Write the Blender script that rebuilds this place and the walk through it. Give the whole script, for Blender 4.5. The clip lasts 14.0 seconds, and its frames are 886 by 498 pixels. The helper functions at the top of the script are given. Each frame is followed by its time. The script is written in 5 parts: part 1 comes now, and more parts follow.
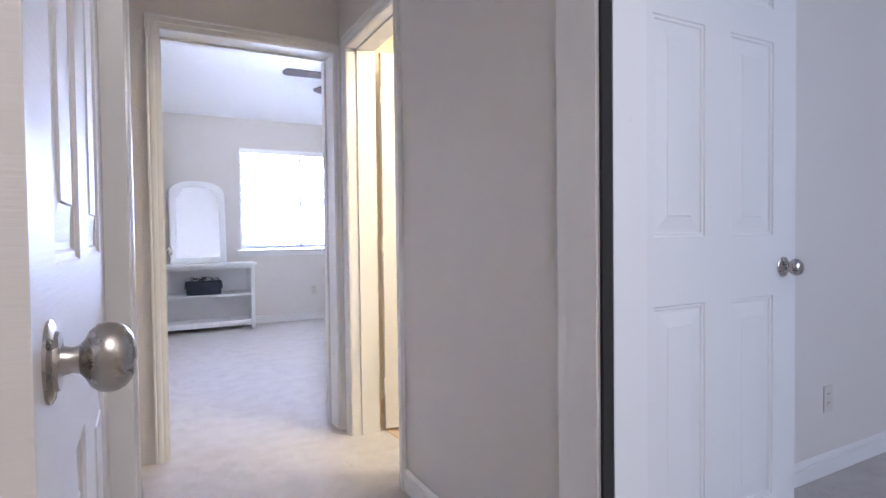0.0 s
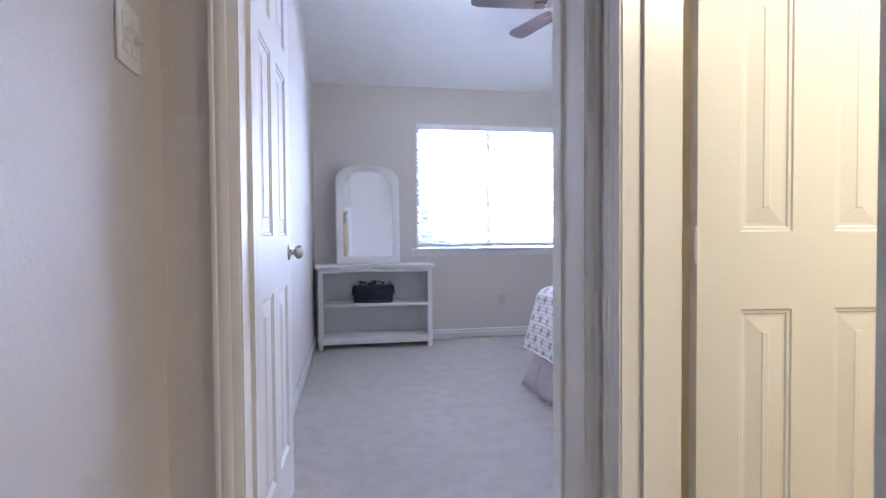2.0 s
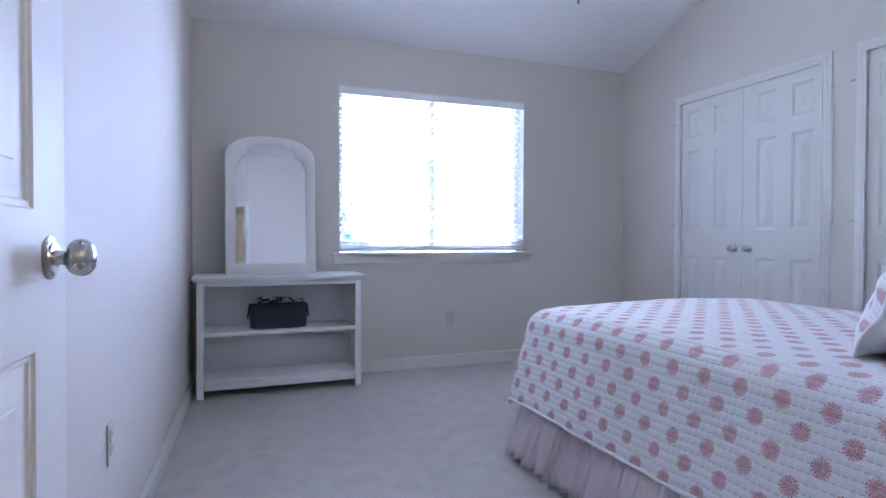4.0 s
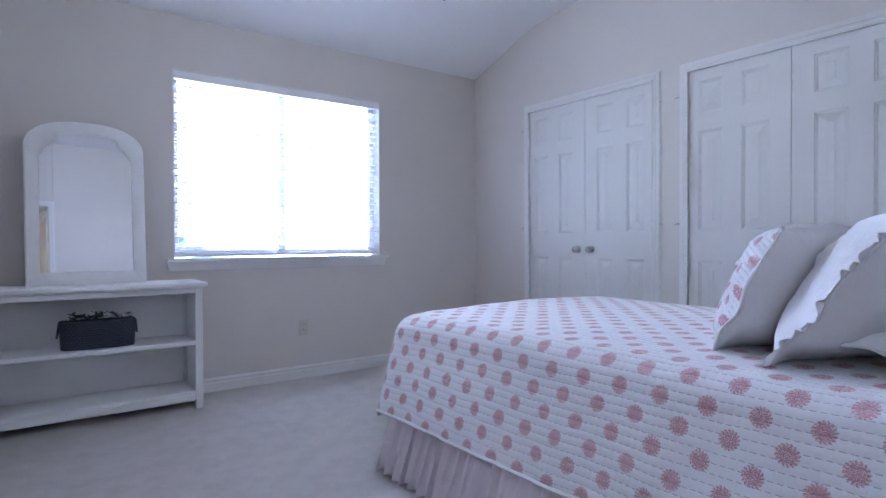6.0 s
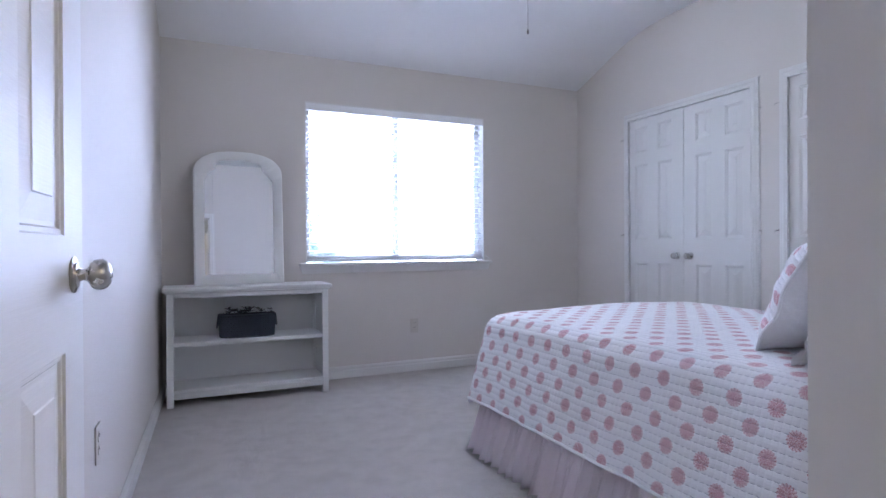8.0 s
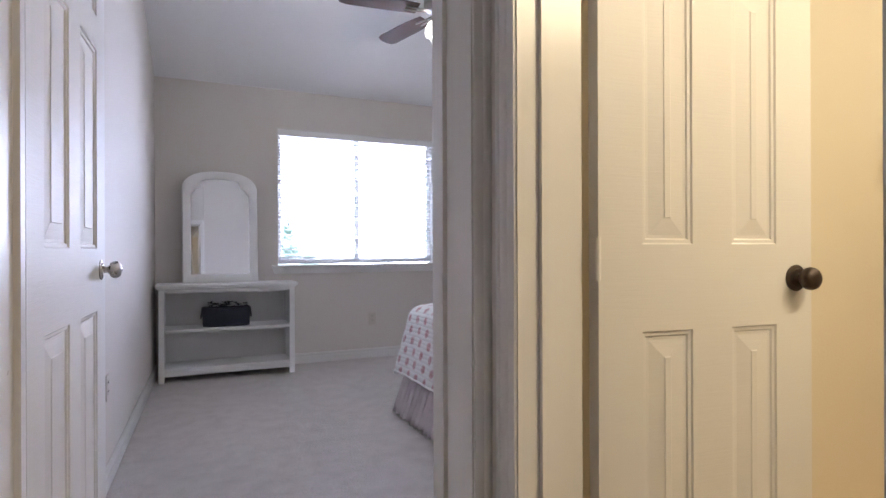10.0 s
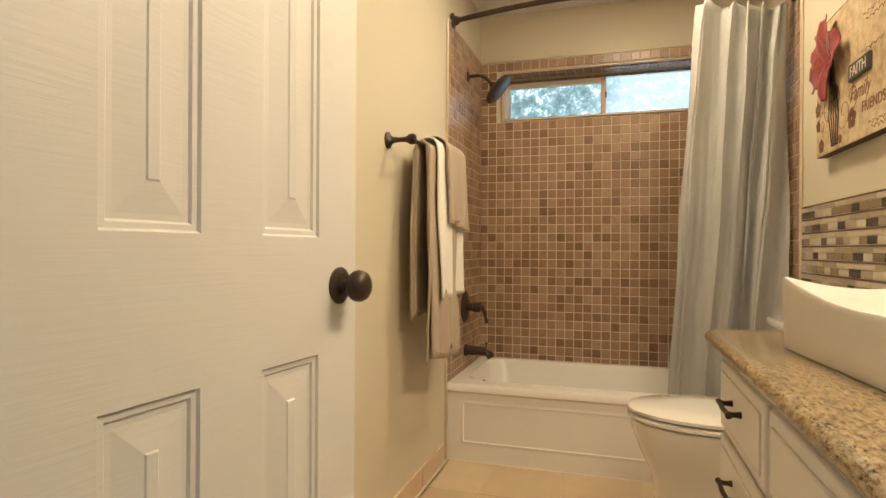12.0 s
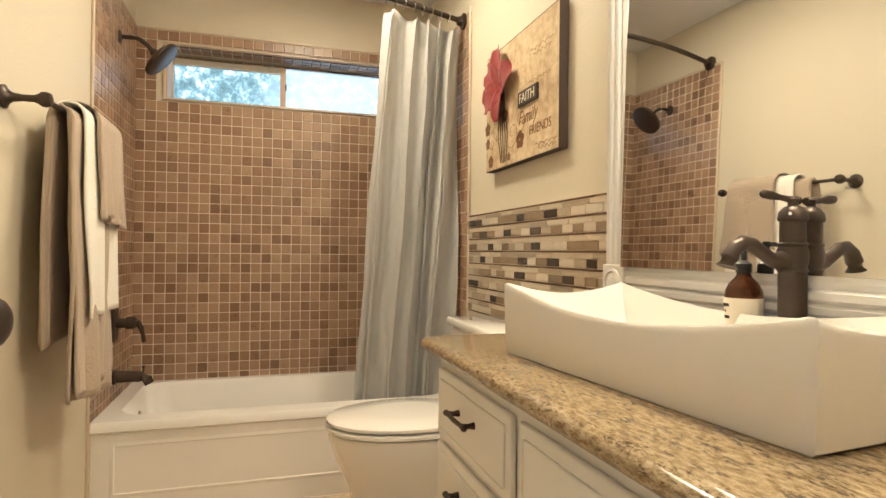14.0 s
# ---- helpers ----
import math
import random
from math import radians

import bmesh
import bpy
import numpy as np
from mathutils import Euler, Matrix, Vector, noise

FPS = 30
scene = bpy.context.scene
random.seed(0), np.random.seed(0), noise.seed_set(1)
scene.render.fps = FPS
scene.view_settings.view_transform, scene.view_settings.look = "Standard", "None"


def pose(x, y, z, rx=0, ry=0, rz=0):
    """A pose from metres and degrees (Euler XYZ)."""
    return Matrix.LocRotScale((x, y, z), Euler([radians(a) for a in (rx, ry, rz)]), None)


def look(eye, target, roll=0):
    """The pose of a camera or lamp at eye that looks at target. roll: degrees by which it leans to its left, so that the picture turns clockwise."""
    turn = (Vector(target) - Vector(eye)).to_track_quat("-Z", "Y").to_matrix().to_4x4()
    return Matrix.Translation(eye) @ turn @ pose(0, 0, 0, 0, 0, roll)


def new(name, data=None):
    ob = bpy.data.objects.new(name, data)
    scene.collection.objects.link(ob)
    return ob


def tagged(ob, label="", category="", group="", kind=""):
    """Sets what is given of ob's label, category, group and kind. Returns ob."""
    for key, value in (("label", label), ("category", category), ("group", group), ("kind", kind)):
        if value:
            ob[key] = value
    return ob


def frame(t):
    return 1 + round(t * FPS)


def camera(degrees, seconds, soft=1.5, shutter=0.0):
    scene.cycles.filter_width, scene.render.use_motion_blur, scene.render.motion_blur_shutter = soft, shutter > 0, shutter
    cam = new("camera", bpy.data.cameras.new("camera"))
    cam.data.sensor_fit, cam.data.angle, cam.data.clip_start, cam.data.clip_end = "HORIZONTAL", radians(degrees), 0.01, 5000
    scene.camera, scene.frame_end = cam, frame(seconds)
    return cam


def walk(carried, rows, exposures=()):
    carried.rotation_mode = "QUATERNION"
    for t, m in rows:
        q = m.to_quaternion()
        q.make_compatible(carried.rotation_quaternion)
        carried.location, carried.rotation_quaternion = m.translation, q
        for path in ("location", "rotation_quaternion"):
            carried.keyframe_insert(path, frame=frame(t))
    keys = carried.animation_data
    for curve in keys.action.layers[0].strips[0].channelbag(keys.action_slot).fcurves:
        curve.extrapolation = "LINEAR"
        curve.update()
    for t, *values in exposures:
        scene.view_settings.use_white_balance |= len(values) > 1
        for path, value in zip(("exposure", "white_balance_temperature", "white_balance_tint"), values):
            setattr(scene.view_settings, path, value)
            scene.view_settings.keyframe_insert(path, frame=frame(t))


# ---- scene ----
cam = camera(75.8, 14.0)
PATH = [
    (0, (-0.442, -0.775, 1.062), (0.532, 0.97, 1.009), -0.7),
    (0.5, (-0.232, -0.455, 1.06), (0.456, 1.422, 1.007), -0.5),
    (1, (-0.134, -0.024, 1.058), (0.413, 1.899, 1.002), -0.4),
    (1.5, (-0.105, 0.457, 1.045), (0.318, 2.411, 0.989), -0.2),
    (2, (-0.09, 0.842, 1.043), (0.307, 2.802, 0.988), -0.4),
    (2.2, (-0.073, 1.021, 1.043), (0.324, 2.98, 0.988), -0.3),
    (4.3, (-0.011, 2.274, 0.994), (0.816, 4.095, 0.962), -0.0),
    (4.5, (-0.017, 2.307, 0.99), (0.891, 4.089, 0.959), -0.1),
    (5, (-0.012, 2.357, 0.986), (1.055, 4.049, 0.959), -0.0),
    (5.5, (-0.025, 2.373, 0.993), (1.127, 4.008, 0.967), -0.1),
    (6, (-0.033, 2.375, 0.999), (1.16, 3.979, 0.974), -0.2),
    (6.5, (-0.032, 2.378, 0.997), (1.178, 3.971, 0.975), -0.2),
    (7, (-0.05, 2.362, 1.003), (1.147, 3.964, 0.981), -0.3),
    (7.5, (-0.065, 2.235, 1.007), (0.925, 3.972, 0.988), -0.3),
    (7.7, (-0.07, 2.158, 1.012), (0.825, 3.946, 0.995), -0.4),
    (9.8, (-0.022, 1.097, 1.03), (0.684, 2.968, 1.035), -0.2),
    (10, (-0.014, 1.108, 1.033), (0.82, 2.925, 1.034), -0.2),
    (10.5, (0.032, 1.223, 1.032), (1.244, 2.814, 1.033), 0.1),
    (10.8, (0.107, 1.324, 1.014), (1.525, 2.734, 1.026), -0.0),
    (11, (0.097, 1.347, 1.053), (1.651, 2.606, 1.043), 0.3),
    (11.5, (0.273, 1.454, 1.036), (2.043, 2.386, 1.034), 0.3),
    (12, (0.429, 1.532, 1.025), (2.343, 2.113, 1.025), 0.3),
    (12.5, (0.567, 1.606, 1.031), (2.561, 1.765, 1.033), 0.4),
    (13, (0.633, 1.649, 1.027), (2.624, 1.458, 1.031), 0.5),
    (13.5, (0.653, 1.664, 1.03), (2.603, 1.22, 1.04), 0.6),
    (14, (0.643, 1.683, 1.035), (2.553, 1.092, 1.047), 0.6),
]
walk(cam, [(t, look(*p)) for t, *p in PATH], [(0, 1.30, 5100, 10), (0.6, 0.95, 5200, 10), (1.2, 0.80, 5200, 10), (2.2, 0.5, 5000, 10), (4.3, 0.24, 4850, 10), (7.7, 0.28, 5050, 10), (9.8, 0.12, 5650, 10), (12.5, 0.06, 5850, 10), (14, 0.34, 5350, 10)])

# ---- world and lights ----
world = bpy.data.worlds.new("world")
scene.world = world
world.use_nodes = True
wn = world.node_tree.nodes
sky = wn.new("ShaderNodeTexSky")
sky.sky_type, sky.sun_disc = "NISHITA", False
sky.sun_elevation, sky.sun_rotation = radians(42), radians(200)
world.node_tree.links.new(sky.outputs[0], wn["Background"].inputs[0])
wn["Background"].inputs[1].default_value = 0.1


def lamp(name, kind, place, power, colour, size=0.1, size_y=None, target=None):
    data = bpy.data.lights.new(name, kind)
    data.energy, data.color = power, colour
    if kind == "AREA":
        data.shape, data.size, data.size_y = "RECTANGLE", size, size_y or size
    elif kind == "POINT":
        data.shadow_soft_size = size
    elif kind == "SUN":
        data.angle = size
    ob = new(name, data)
    ob.matrix_world = look(place, target) if target else pose(*place)
    return ob


SUN = lamp("sun", "SUN", (0, -8, 9), 2.5, (1.0, 0.95, 0.87), radians(0.5), None, (3, 0, 0))
DAY = (0.86, 0.84, 1.0)
WARM = (1.0, 0.76, 0.45)
lamp("bath_ceiling_lamp", "AREA", (2.75, 1.45, 2.425), 19, WARM, 0.30, 0.30, (2.75, 1.45, 0))
# Assumed, unseen lamp over the mirror, added to brighten the towel wall.
lamp("bath_vanity_fill", "AREA", (1.35, 0.93, 2.12), 20.5, WARM, 0.70, 0.14, (1.45, 1.9, 0.6))
lamp("fan_lamp", "POINT", (1.5, 4.42, 2.36), 26, (1.0, 0.90, 0.79), 0.06)
# Unseen area lamp added to light the side room door; no window there.
lamp("side_room_fill", "AREA", (1.7, -3.2, 1.55), 20, (0.94, 0.92, 1.0), 1.7, 1.3, (1.1, 0.3, 1.1))
# Added out of view to brighten the hall; stands for no fixture.
lamp("landing_fill", "AREA", (-0.2, -1.5, 2.42), 12.5, (1.0, 0.81, 0.65), 0.5, 0.5, (-0.1, -1.3, 0))


# ---- materials ----
def material(name, colour, rough=0.5, metal=0.0):
    m = bpy.data.materials.new(name)
    m.use_nodes = True
    b = m.node_tree.nodes["Principled BSDF"]
    b.inputs["Base Color"].default_value = (*colour, 1)
    b.inputs["Roughness"].default_value = rough
    b.inputs["Metallic"].default_value = metal
    return m


class N:
    """Small node-building helper."""

    def __init__(self, m):
        self.t = m.node_tree
        self.b = self.t.nodes.get("Principled BSDF")

    def add(self, kind, **props):
        n = self.t.nodes.new(kind)
        for key, v in props.items():
            if key == "operation":
                n.operation = v
            elif key == "data_type":
                n.data_type = v
            elif key == "blend_type":
                n.blend_type = v
            elif key == "feature":
                n.feature = v
            elif key == "wave_type":
                n.wave_type = v
            elif key == "bands_direction":
                n.bands_direction = v
        return n

    def link(self, a, b):
        self.t.links.new(a, b)

    def coords(self, kind="Object", scale=(1, 1, 1)):
        c = self.add("ShaderNodeTexCoord")
        mp = self.add("ShaderNodeMapping")
        mp.inputs["Scale"].default_value = scale
        self.link(c.outputs[kind], mp.inputs[0])
        return mp.outputs[0]

    def world_coords(self, scale=(1, 1, 1)):
        g = self.add("ShaderNodeNewGeometry")
        mp = self.add("ShaderNodeMapping")
        mp.inputs["Scale"].default_value = scale
        self.link(g.outputs["Position"], mp.inputs[0])
        return mp.outputs[0]

    def noise(self, vec, scale, detail=4, rough=0.55):
        n = self.add("ShaderNodeTexNoise")
        n.inputs["Scale"].default_value = scale
        n.inputs["Detail"].default_value = detail
        n.inputs["Roughness"].default_value = rough
        self.link(vec, n.inputs["Vector"])
        return n.outputs["Fac"]

    def ramp(self, fac, stops):
        r = self.add("ShaderNodeValToRGB")
        e = r.color_ramp.elements
        while len(e) < len(stops):
            e.new(0.5)
        for k, (p, c) in zip(e, stops):
            k.position, k.color = p, (*c, 1)
        self.link(fac, r.inputs[0])
        return r.outputs[0]

    def math(self, op, a, b=None, c=None):
        n = self.add("ShaderNodeMath", operation=op)
        for i, v in enumerate((a, b, c)):
            if v is None:
                continue
            if isinstance(v, (int, float)):
                n.inputs[i].default_value = v
            else:
                self.link(v, n.inputs[i])
        return n.outputs[0]

    def mix(self, fac, a, b, blend="MIX"):
        n = self.add("ShaderNodeMix", data_type="RGBA", blend_type=blend)
        for i, v in ((0, fac), (6, a), (7, b)):
            if isinstance(v, (int, float)):
                n.inputs[i].default_value = v
            elif isinstance(v, tuple):
                n.inputs[i].default_value = (*v, 1)
            else:
                self.link(v, n.inputs[i])
        return n.outputs[2]

    def bump(self, height, strength, distance):
        n = self.add("ShaderNodeBump")
        n.inputs["Strength"].default_value = strength
        n.inputs["Distance"].default_value = distance
        self.link(height, n.inputs["Height"])
        self.link(n.outputs[0], self.b.inputs["Normal"])

    def colour(self, c):
        self.link(c, self.b.inputs["Base Color"])

    def rough(self, f, lo, hi):
        n = self.add("ShaderNodeMapRange")
        n.inputs[3].default_value, n.inputs[4].default_value = lo, hi
        self.link(f, n.inputs[0])
        self.link(n.outputs[0], self.b.inputs["Roughness"])


def painted(name, colour, rough, texture_scale, depth, spread=0.04):
    m = material(name, colour, rough)
    n = N(m)
    v = n.world_coords()
    fine = n.noise(v, texture_scale, 3)
    wide = n.noise(v, 1.3, 3)
    dark = tuple(c * (1 - spread) for c in colour)
    n.colour(n.mix(wide, dark, colour))
    gloss = 0.06 if depth > 0.001 else 0.012
    n.rough(fine, rough - gloss, rough + gloss)
    n.bump(fine, 0.35 if depth > 0.001 else 0.02, depth)
    return m


WALL = painted("wall_paint", (0.64, 0.60, 0.555), 0.6, 95, 0.004)
BATH_WALL = painted("bath_wall_paint", (0.66, 0.60, 0.47), 0.55, 95, 0.003)
CEIL = painted("ceiling_paint", (0.84, 0.835, 0.83), 0.8, 120, 0.004)
TRIM = painted("white_trim_paint", (0.71, 0.695, 0.67), 0.28, 30, 0.0006, 0.02)
WHITE = painted("white_furniture_paint", (0.79, 0.785, 0.77), 0.35, 25, 0.0006, 0.03)
PLASTIC = material("white_plastic", (0.75, 0.73, 0.68), 0.35)
# Near black: shade in the jamb gap; also bed legs and outlet slots.
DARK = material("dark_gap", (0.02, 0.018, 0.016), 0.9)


def door_paint():
    m = material("moulded_door_paint", (0.67, 0.655, 0.63), 0.33)
    n = N(m)
    v = n.coords("Object", (9, 9, 230))
    g = n.noise(v, 1.0, 5, 0.6)
    n.bump(g, 0.35, 0.0012)
    n.rough(g, 0.36, 0.50)
    return m


DOOR = door_paint()


def carpet():
    m = material("carpet_pile", (0.5, 0.46, 0.42), 0.95)
    n = N(m)
    v = n.world_coords()
    tuft = n.noise(v, 260, 2, 0.6)
    mid = n.noise(v, 38, 4, 0.6)
    wide = n.noise(v, 9, 5, 0.65)
    a = n.ramp(tuft, [(0.3, (0.46, 0.42, 0.395)), (0.7, (0.78, 0.73, 0.69))])
    b = n.ramp(wide, [(0.35, (0.88, 0.875, 0.87)), (0.60, (1.0, 1.0, 1.0))])
    n.colour(n.mix(1.0, a, b, "MULTIPLY"))
    n.bump(n.math("ADD", n.math("MULTIPLY", tuft, 0.8), n.math("ADD", n.math("MULTIPLY", mid, 1.3), wide)), 0.9, 0.012)
    n.b.inputs["Sheen Weight"].default_value = 0.15
    return m


CARPET = carpet()


def metal(name, colour, rough):
    m = material(name, colour, rough, 1.0)
    n = N(m)
    f = n.noise(n.coords("Object"), 60, 3)
    n.rough(f, rough - 0.06, rough + 0.08)
    return m


NICKEL = metal("brushed_nickel", (0.50, 0.48, 0.45), 0.27)
CHROME = metal("chrome", (0.75, 0.75, 0.75), 0.12)
BRASS = metal("aged_brass", (0.42, 0.30, 0.13), 0.3)
def bronze():
    m = material("oil_rubbed_bronze", (0.07, 0.052, 0.042), 0.42, 0.7)
    n = N(m)
    v = n.coords("Object")
    f, w = n.noise(v, 55, 4), n.noise(v, 9, 3)
    n.colour(n.mix(w, (0.050, 0.035, 0.028), (0.095, 0.074, 0.060)))
    n.rough(f, 0.34, 0.52)
    return m


BRONZE = bronze()
MIRROR = material("mirror_glass", (0.80, 0.81, 0.80), 0.015, 1.0)
PORCELAIN = material("white_porcelain", (0.78, 0.755, 0.71), 0.08)
PORCELAIN.node_tree.nodes["Principled BSDF"].inputs["Coat Weight"].default_value = 0.5
TUB = material("white_enamel", (0.80, 0.78, 0.74), 0.14)
WOOD_TAN = material("tan_window_trim", (0.55, 0.40, 0.27), 0.4)
GLASS = material("window_glass", (1, 1, 1), 0.02)
GLASS.node_tree.nodes["Principled BSDF"].inputs["Transmission Weight"].default_value = 1.0
GLASS.node_tree.nodes["Principled BSDF"].inputs["IOR"].default_value = 1.02
BLIND = material("white_blind_slat", (0.82, 0.82, 0.82), 0.4)
BLIND.node_tree.nodes["Principled BSDF"].inputs["Subsurface Weight"].default_value = 0.0


def tile_material(name, ramp_stops, rough, grain=40):
    """Glazed pieces: each one takes its tint from its own random number."""
    m = material(name, (0.4, 0.3, 0.2), rough)
    n = N(m)
    o = n.add("ShaderNodeObjectInfo")
    g = n.add("ShaderNodeNewGeometry")
    r = n.math("FRACT", n.math("ADD", o.outputs["Random"], g.outputs["Random Per Island"]))
    c = n.ramp(r, ramp_stops)
    f = n.noise(n.world_coords(), grain, 4)
    n.colour(n.mix(0.35, c, n.mix(f, (0.55, 0.52, 0.5), (1.25, 1.22, 1.18)), "MULTIPLY"))
    n.rough(f, rough - 0.06, rough + 0.1)
    n.bump(f, 0.12, 0.002)
    return m


TILE = tile_material("brown_glazed_tile", [(0.0, (0.20, 0.115, 0.070)), (0.18, (0.27, 0.165, 0.10)), (0.6, (0.335, 0.215, 0.135)), (1.0, (0.40, 0.275, 0.175))], 0.28)
GROUT = painted("sand_grout", (0.70, 0.60, 0.47), 0.85, 150, 0.001)
FLOOR_TILE = tile_material("travertine_floor_tile", [(0.0, (0.56, 0.43, 0.28)), (0.5, (0.62, 0.48, 0.32)), (1.0, (0.66, 0.53, 0.37))], 0.35, 9)
MOSAIC = tile_material("glass_stone_mosaic", [(0.0, (0.06, 0.045, 0.035)), (0.16, (0.10, 0.075, 0.055)), (0.2, (0.62, 0.55, 0.44)), (0.42, (0.68, 0.62, 0.50)), (0.46, (0.30, 0.23, 0.15)), (0.7, (0.22, 0.17, 0.11)), (0.74, (0.45, 0.38, 0.28)), (1.0, (0.36, 0.29, 0.19))], 0.2)
for e in (MOSAIC.node_tree.nodes,):
    for k in e:
        if k.bl_idname == "ShaderNodeValToRGB":
            k.color_ramp.interpolation = "CONSTANT"


# ---- mesh helpers ----
def part(name, bm, mat, parent=None, label="", smooth=False, m=None):
    me = bpy.data.meshes.new(name)
    bmesh.ops.recalc_face_normals(bm, faces=bm.faces)
    if smooth:
        for f in bm.faces:
            f.smooth = True
        for e in bm.edges:
            if len(e.link_faces) == 2 and e.calc_face_angle(0) > radians(38):
                e.smooth = False
    bm.to_mesh(me)
    bm.free()
    me.materials.append(mat)
    ob = new(name, me)
    if parent is not None:
        ob.parent = parent
    if m is not None:
        ob.matrix_basis = m
    if label:
        ob["label"] = label
    return ob


def thing(name, m, label, category, group="", kind=""):
    ob = new(name)
    ob.empty_display_size = 0.05
    ob.matrix_basis = m
    return tagged(ob, label, category, group, kind)


def box(bm, x0, y0, z0, x1, y1, z1, bevel=0.0, seg=1):
    r = bmesh.ops.create_cube(bm, size=1)
    vs = r["verts"]
    bmesh.ops.scale(bm, vec=(abs(x1 - x0), abs(y1 - y0), abs(z1 - z0)), verts=vs)
    bmesh.ops.translate(bm, vec=((x0 + x1) / 2, (y0 + y1) / 2, (z0 + z1) / 2), verts=vs)
    if bevel > 0:
        es = list({e for v in vs for e in v.link_edges})
        bmesh.ops.bevel(bm, geom=es, offset=bevel, segments=seg, affect="EDGES", profile=0.5)
    return bm


def boxes(*rows, bevel=0.0, seg=1):
    bm = bmesh.new()
    for r in rows:
        box(bm, *r, bevel=bevel, seg=seg)
    return bm


def lathe(bm, profile, n=24, m=None):
    """Turn (radius, height) rows about z, then place by m."""
    m = m or Matrix()
    rings = []
    for r, h in profile:
        if r < 1e-5:
            rings.append([bm.verts.new(m @ Vector((0, 0, h)))])
        else:
            rings.append([bm.verts.new(m @ Vector((r * math.cos(2 * math.pi * i / n), r * math.sin(2 * math.pi * i / n), h))) for i in range(n)])
    for a, b in zip(rings, rings[1:]):
        for i in range(n):
            j = (i + 1) % n
            if len(a) == 1 and len(b) > 1:
                bm.faces.new((a[0], b[i], b[j]))
            elif len(b) == 1 and len(a) > 1:
                bm.faces.new((a[i], a[j], b[0]))
            elif len(a) > 1:
                bm.faces.new((a[i], a[j], b[j], b[i]))
    for k in (rings[0], rings[-1]):
        if len(k) > 2:
            bm.faces.new(k)
    return bm


def tube(bm, pts, radii, n=12, caps=True):
    """A round bar along points."""
    pts = [Vector(p) for p in pts]
    if isinstance(radii, (int, float)):
        radii = [radii] * len(pts)
    rings = []
    up = Vector((0, 0, 1))
    for i, p in enumerate(pts):
        d = (pts[min(i + 1, len(pts) - 1)] - pts[max(i - 1, 0)]).normalized()
        ref = up if abs(d.z) < 0.95 else Vector((1, 0, 0))
        a = d.cross(ref).normalized()
        b = a.cross(d)
        rings.append([bm.verts.new(p + radii[i] * (a * math.cos(2 * math.pi * k / n) + b * math.sin(2 * math.pi * k / n))) for k in range(n)])
    for r, s in zip(rings, rings[1:]):
        for k in range(n):
            bm.faces.new((r[k], r[(k + 1) % n], s[(k + 1) % n], s[k]))
    if caps:
        bm.faces.new(rings[0])
        bm.faces.new(rings[-1])
    return bm


def sheet(bm, f, nu, nv, uv=None, close_u=False):
    """A grid of points f(u, v), u and v from 0 to 1; uv(u, v) gives metres of cloth."""
    lay = bm.loops.layers.uv.verify() if uv else None
    vs = [[bm.verts.new(f(i / nu, j / nv)) for j in range(nv + 1)] for i in range(nu + (0 if close_u else 1))]
    for i in range(nu):
        for j in range(nv):
            k = (i + 1) % len(vs)
            face = bm.faces.new((vs[i][j], vs[k][j], vs[k][j + 1], vs[i][j + 1]))
            if uv:
                for loop, (a, b) in zip(face.loops, ((i, j), (i + 1, j), (i + 1, j + 1), (i, j + 1))):
                    loop[lay].uv = uv(a / nu, b / nv)
    return vs


def sweep(bm, path, profile, normal, closed=False):
    """Run a moulding profile (across, out) along a flat path with mitred corners; across points to the path's left."""
    normal = Vector(normal).normalized()
    path = [Vector(p) for p in path]
    k = len(path)
    rings = []
    for i, p in enumerate(path):
        d0 = (p - path[i - 1]).normalized() if (i or closed) else None
        d1 = (path[(i + 1) % k] - p).normalized() if (i < k - 1 or closed) else None
        d0, d1 = d0 or d1, d1 or d0
        s0, s1 = normal.cross(d0), normal.cross(d1)
        s = (s0 + s1).normalized()
        s = s / max(0.2, s.dot(s0))
        rings.append([bm.verts.new(p + s * a + normal * o) for a, o in profile])
    pairs = list(zip(rings, rings[1:])) + ([(rings[-1], rings[0])] if closed else [])
    m = len(profile)
    for r, q in pairs:
        for j in range(m):
            bm.faces.new((r[j], r[(j + 1) % m], q[(j + 1) % m], q[j]))
    if not closed:
        bm.faces.new(rings[0])
        bm.faces.new(rings[-1])
    return bm


CASING = [(0, 0), (0, 0.008), (0.006, 0.011), (0.020, 0.012), (0.024, 0.016), (0.040, 0.018), (0.046, 0.015), (0.050, 0.019), (0.057, 0.019), (0.057, 0)]
BASE = [(0, 0), (0, 0.015), (0.056, 0.015), (0.060, 0.010), (0.070, 0.0095), (0.074, 0.013), (0.080, 0.012), (0.086, 0.006), (0.091, 0.003), (0.091, 0)]


# ---- the plan ----
XL, XH, XB = -0.445, 0.56, 0.70        # hall faces, bath face
YD0, YD1 = 2.20, 2.40                   # wall with the bedroom door
XW, XC, YW = -0.385, 3.30, 6.36          # bedroom faces
YV, YT, XT = 0.80, 2.33, 3.82           # bath: vanity wall, towel wall, tiled wall
DX0, DX1, DH = -0.281, 0.553, 2.035     # bedroom doorway
BY0, BY1 = 1.406, 2.062                  # bath doorway
RY0, RY1 = -0.60, 0.185                 # side-room doorway
YS = -3.4                               # end of the hall
CY1, CY2 = (4.490, 5.730), (3.075, 4.360)
CH = 2.10
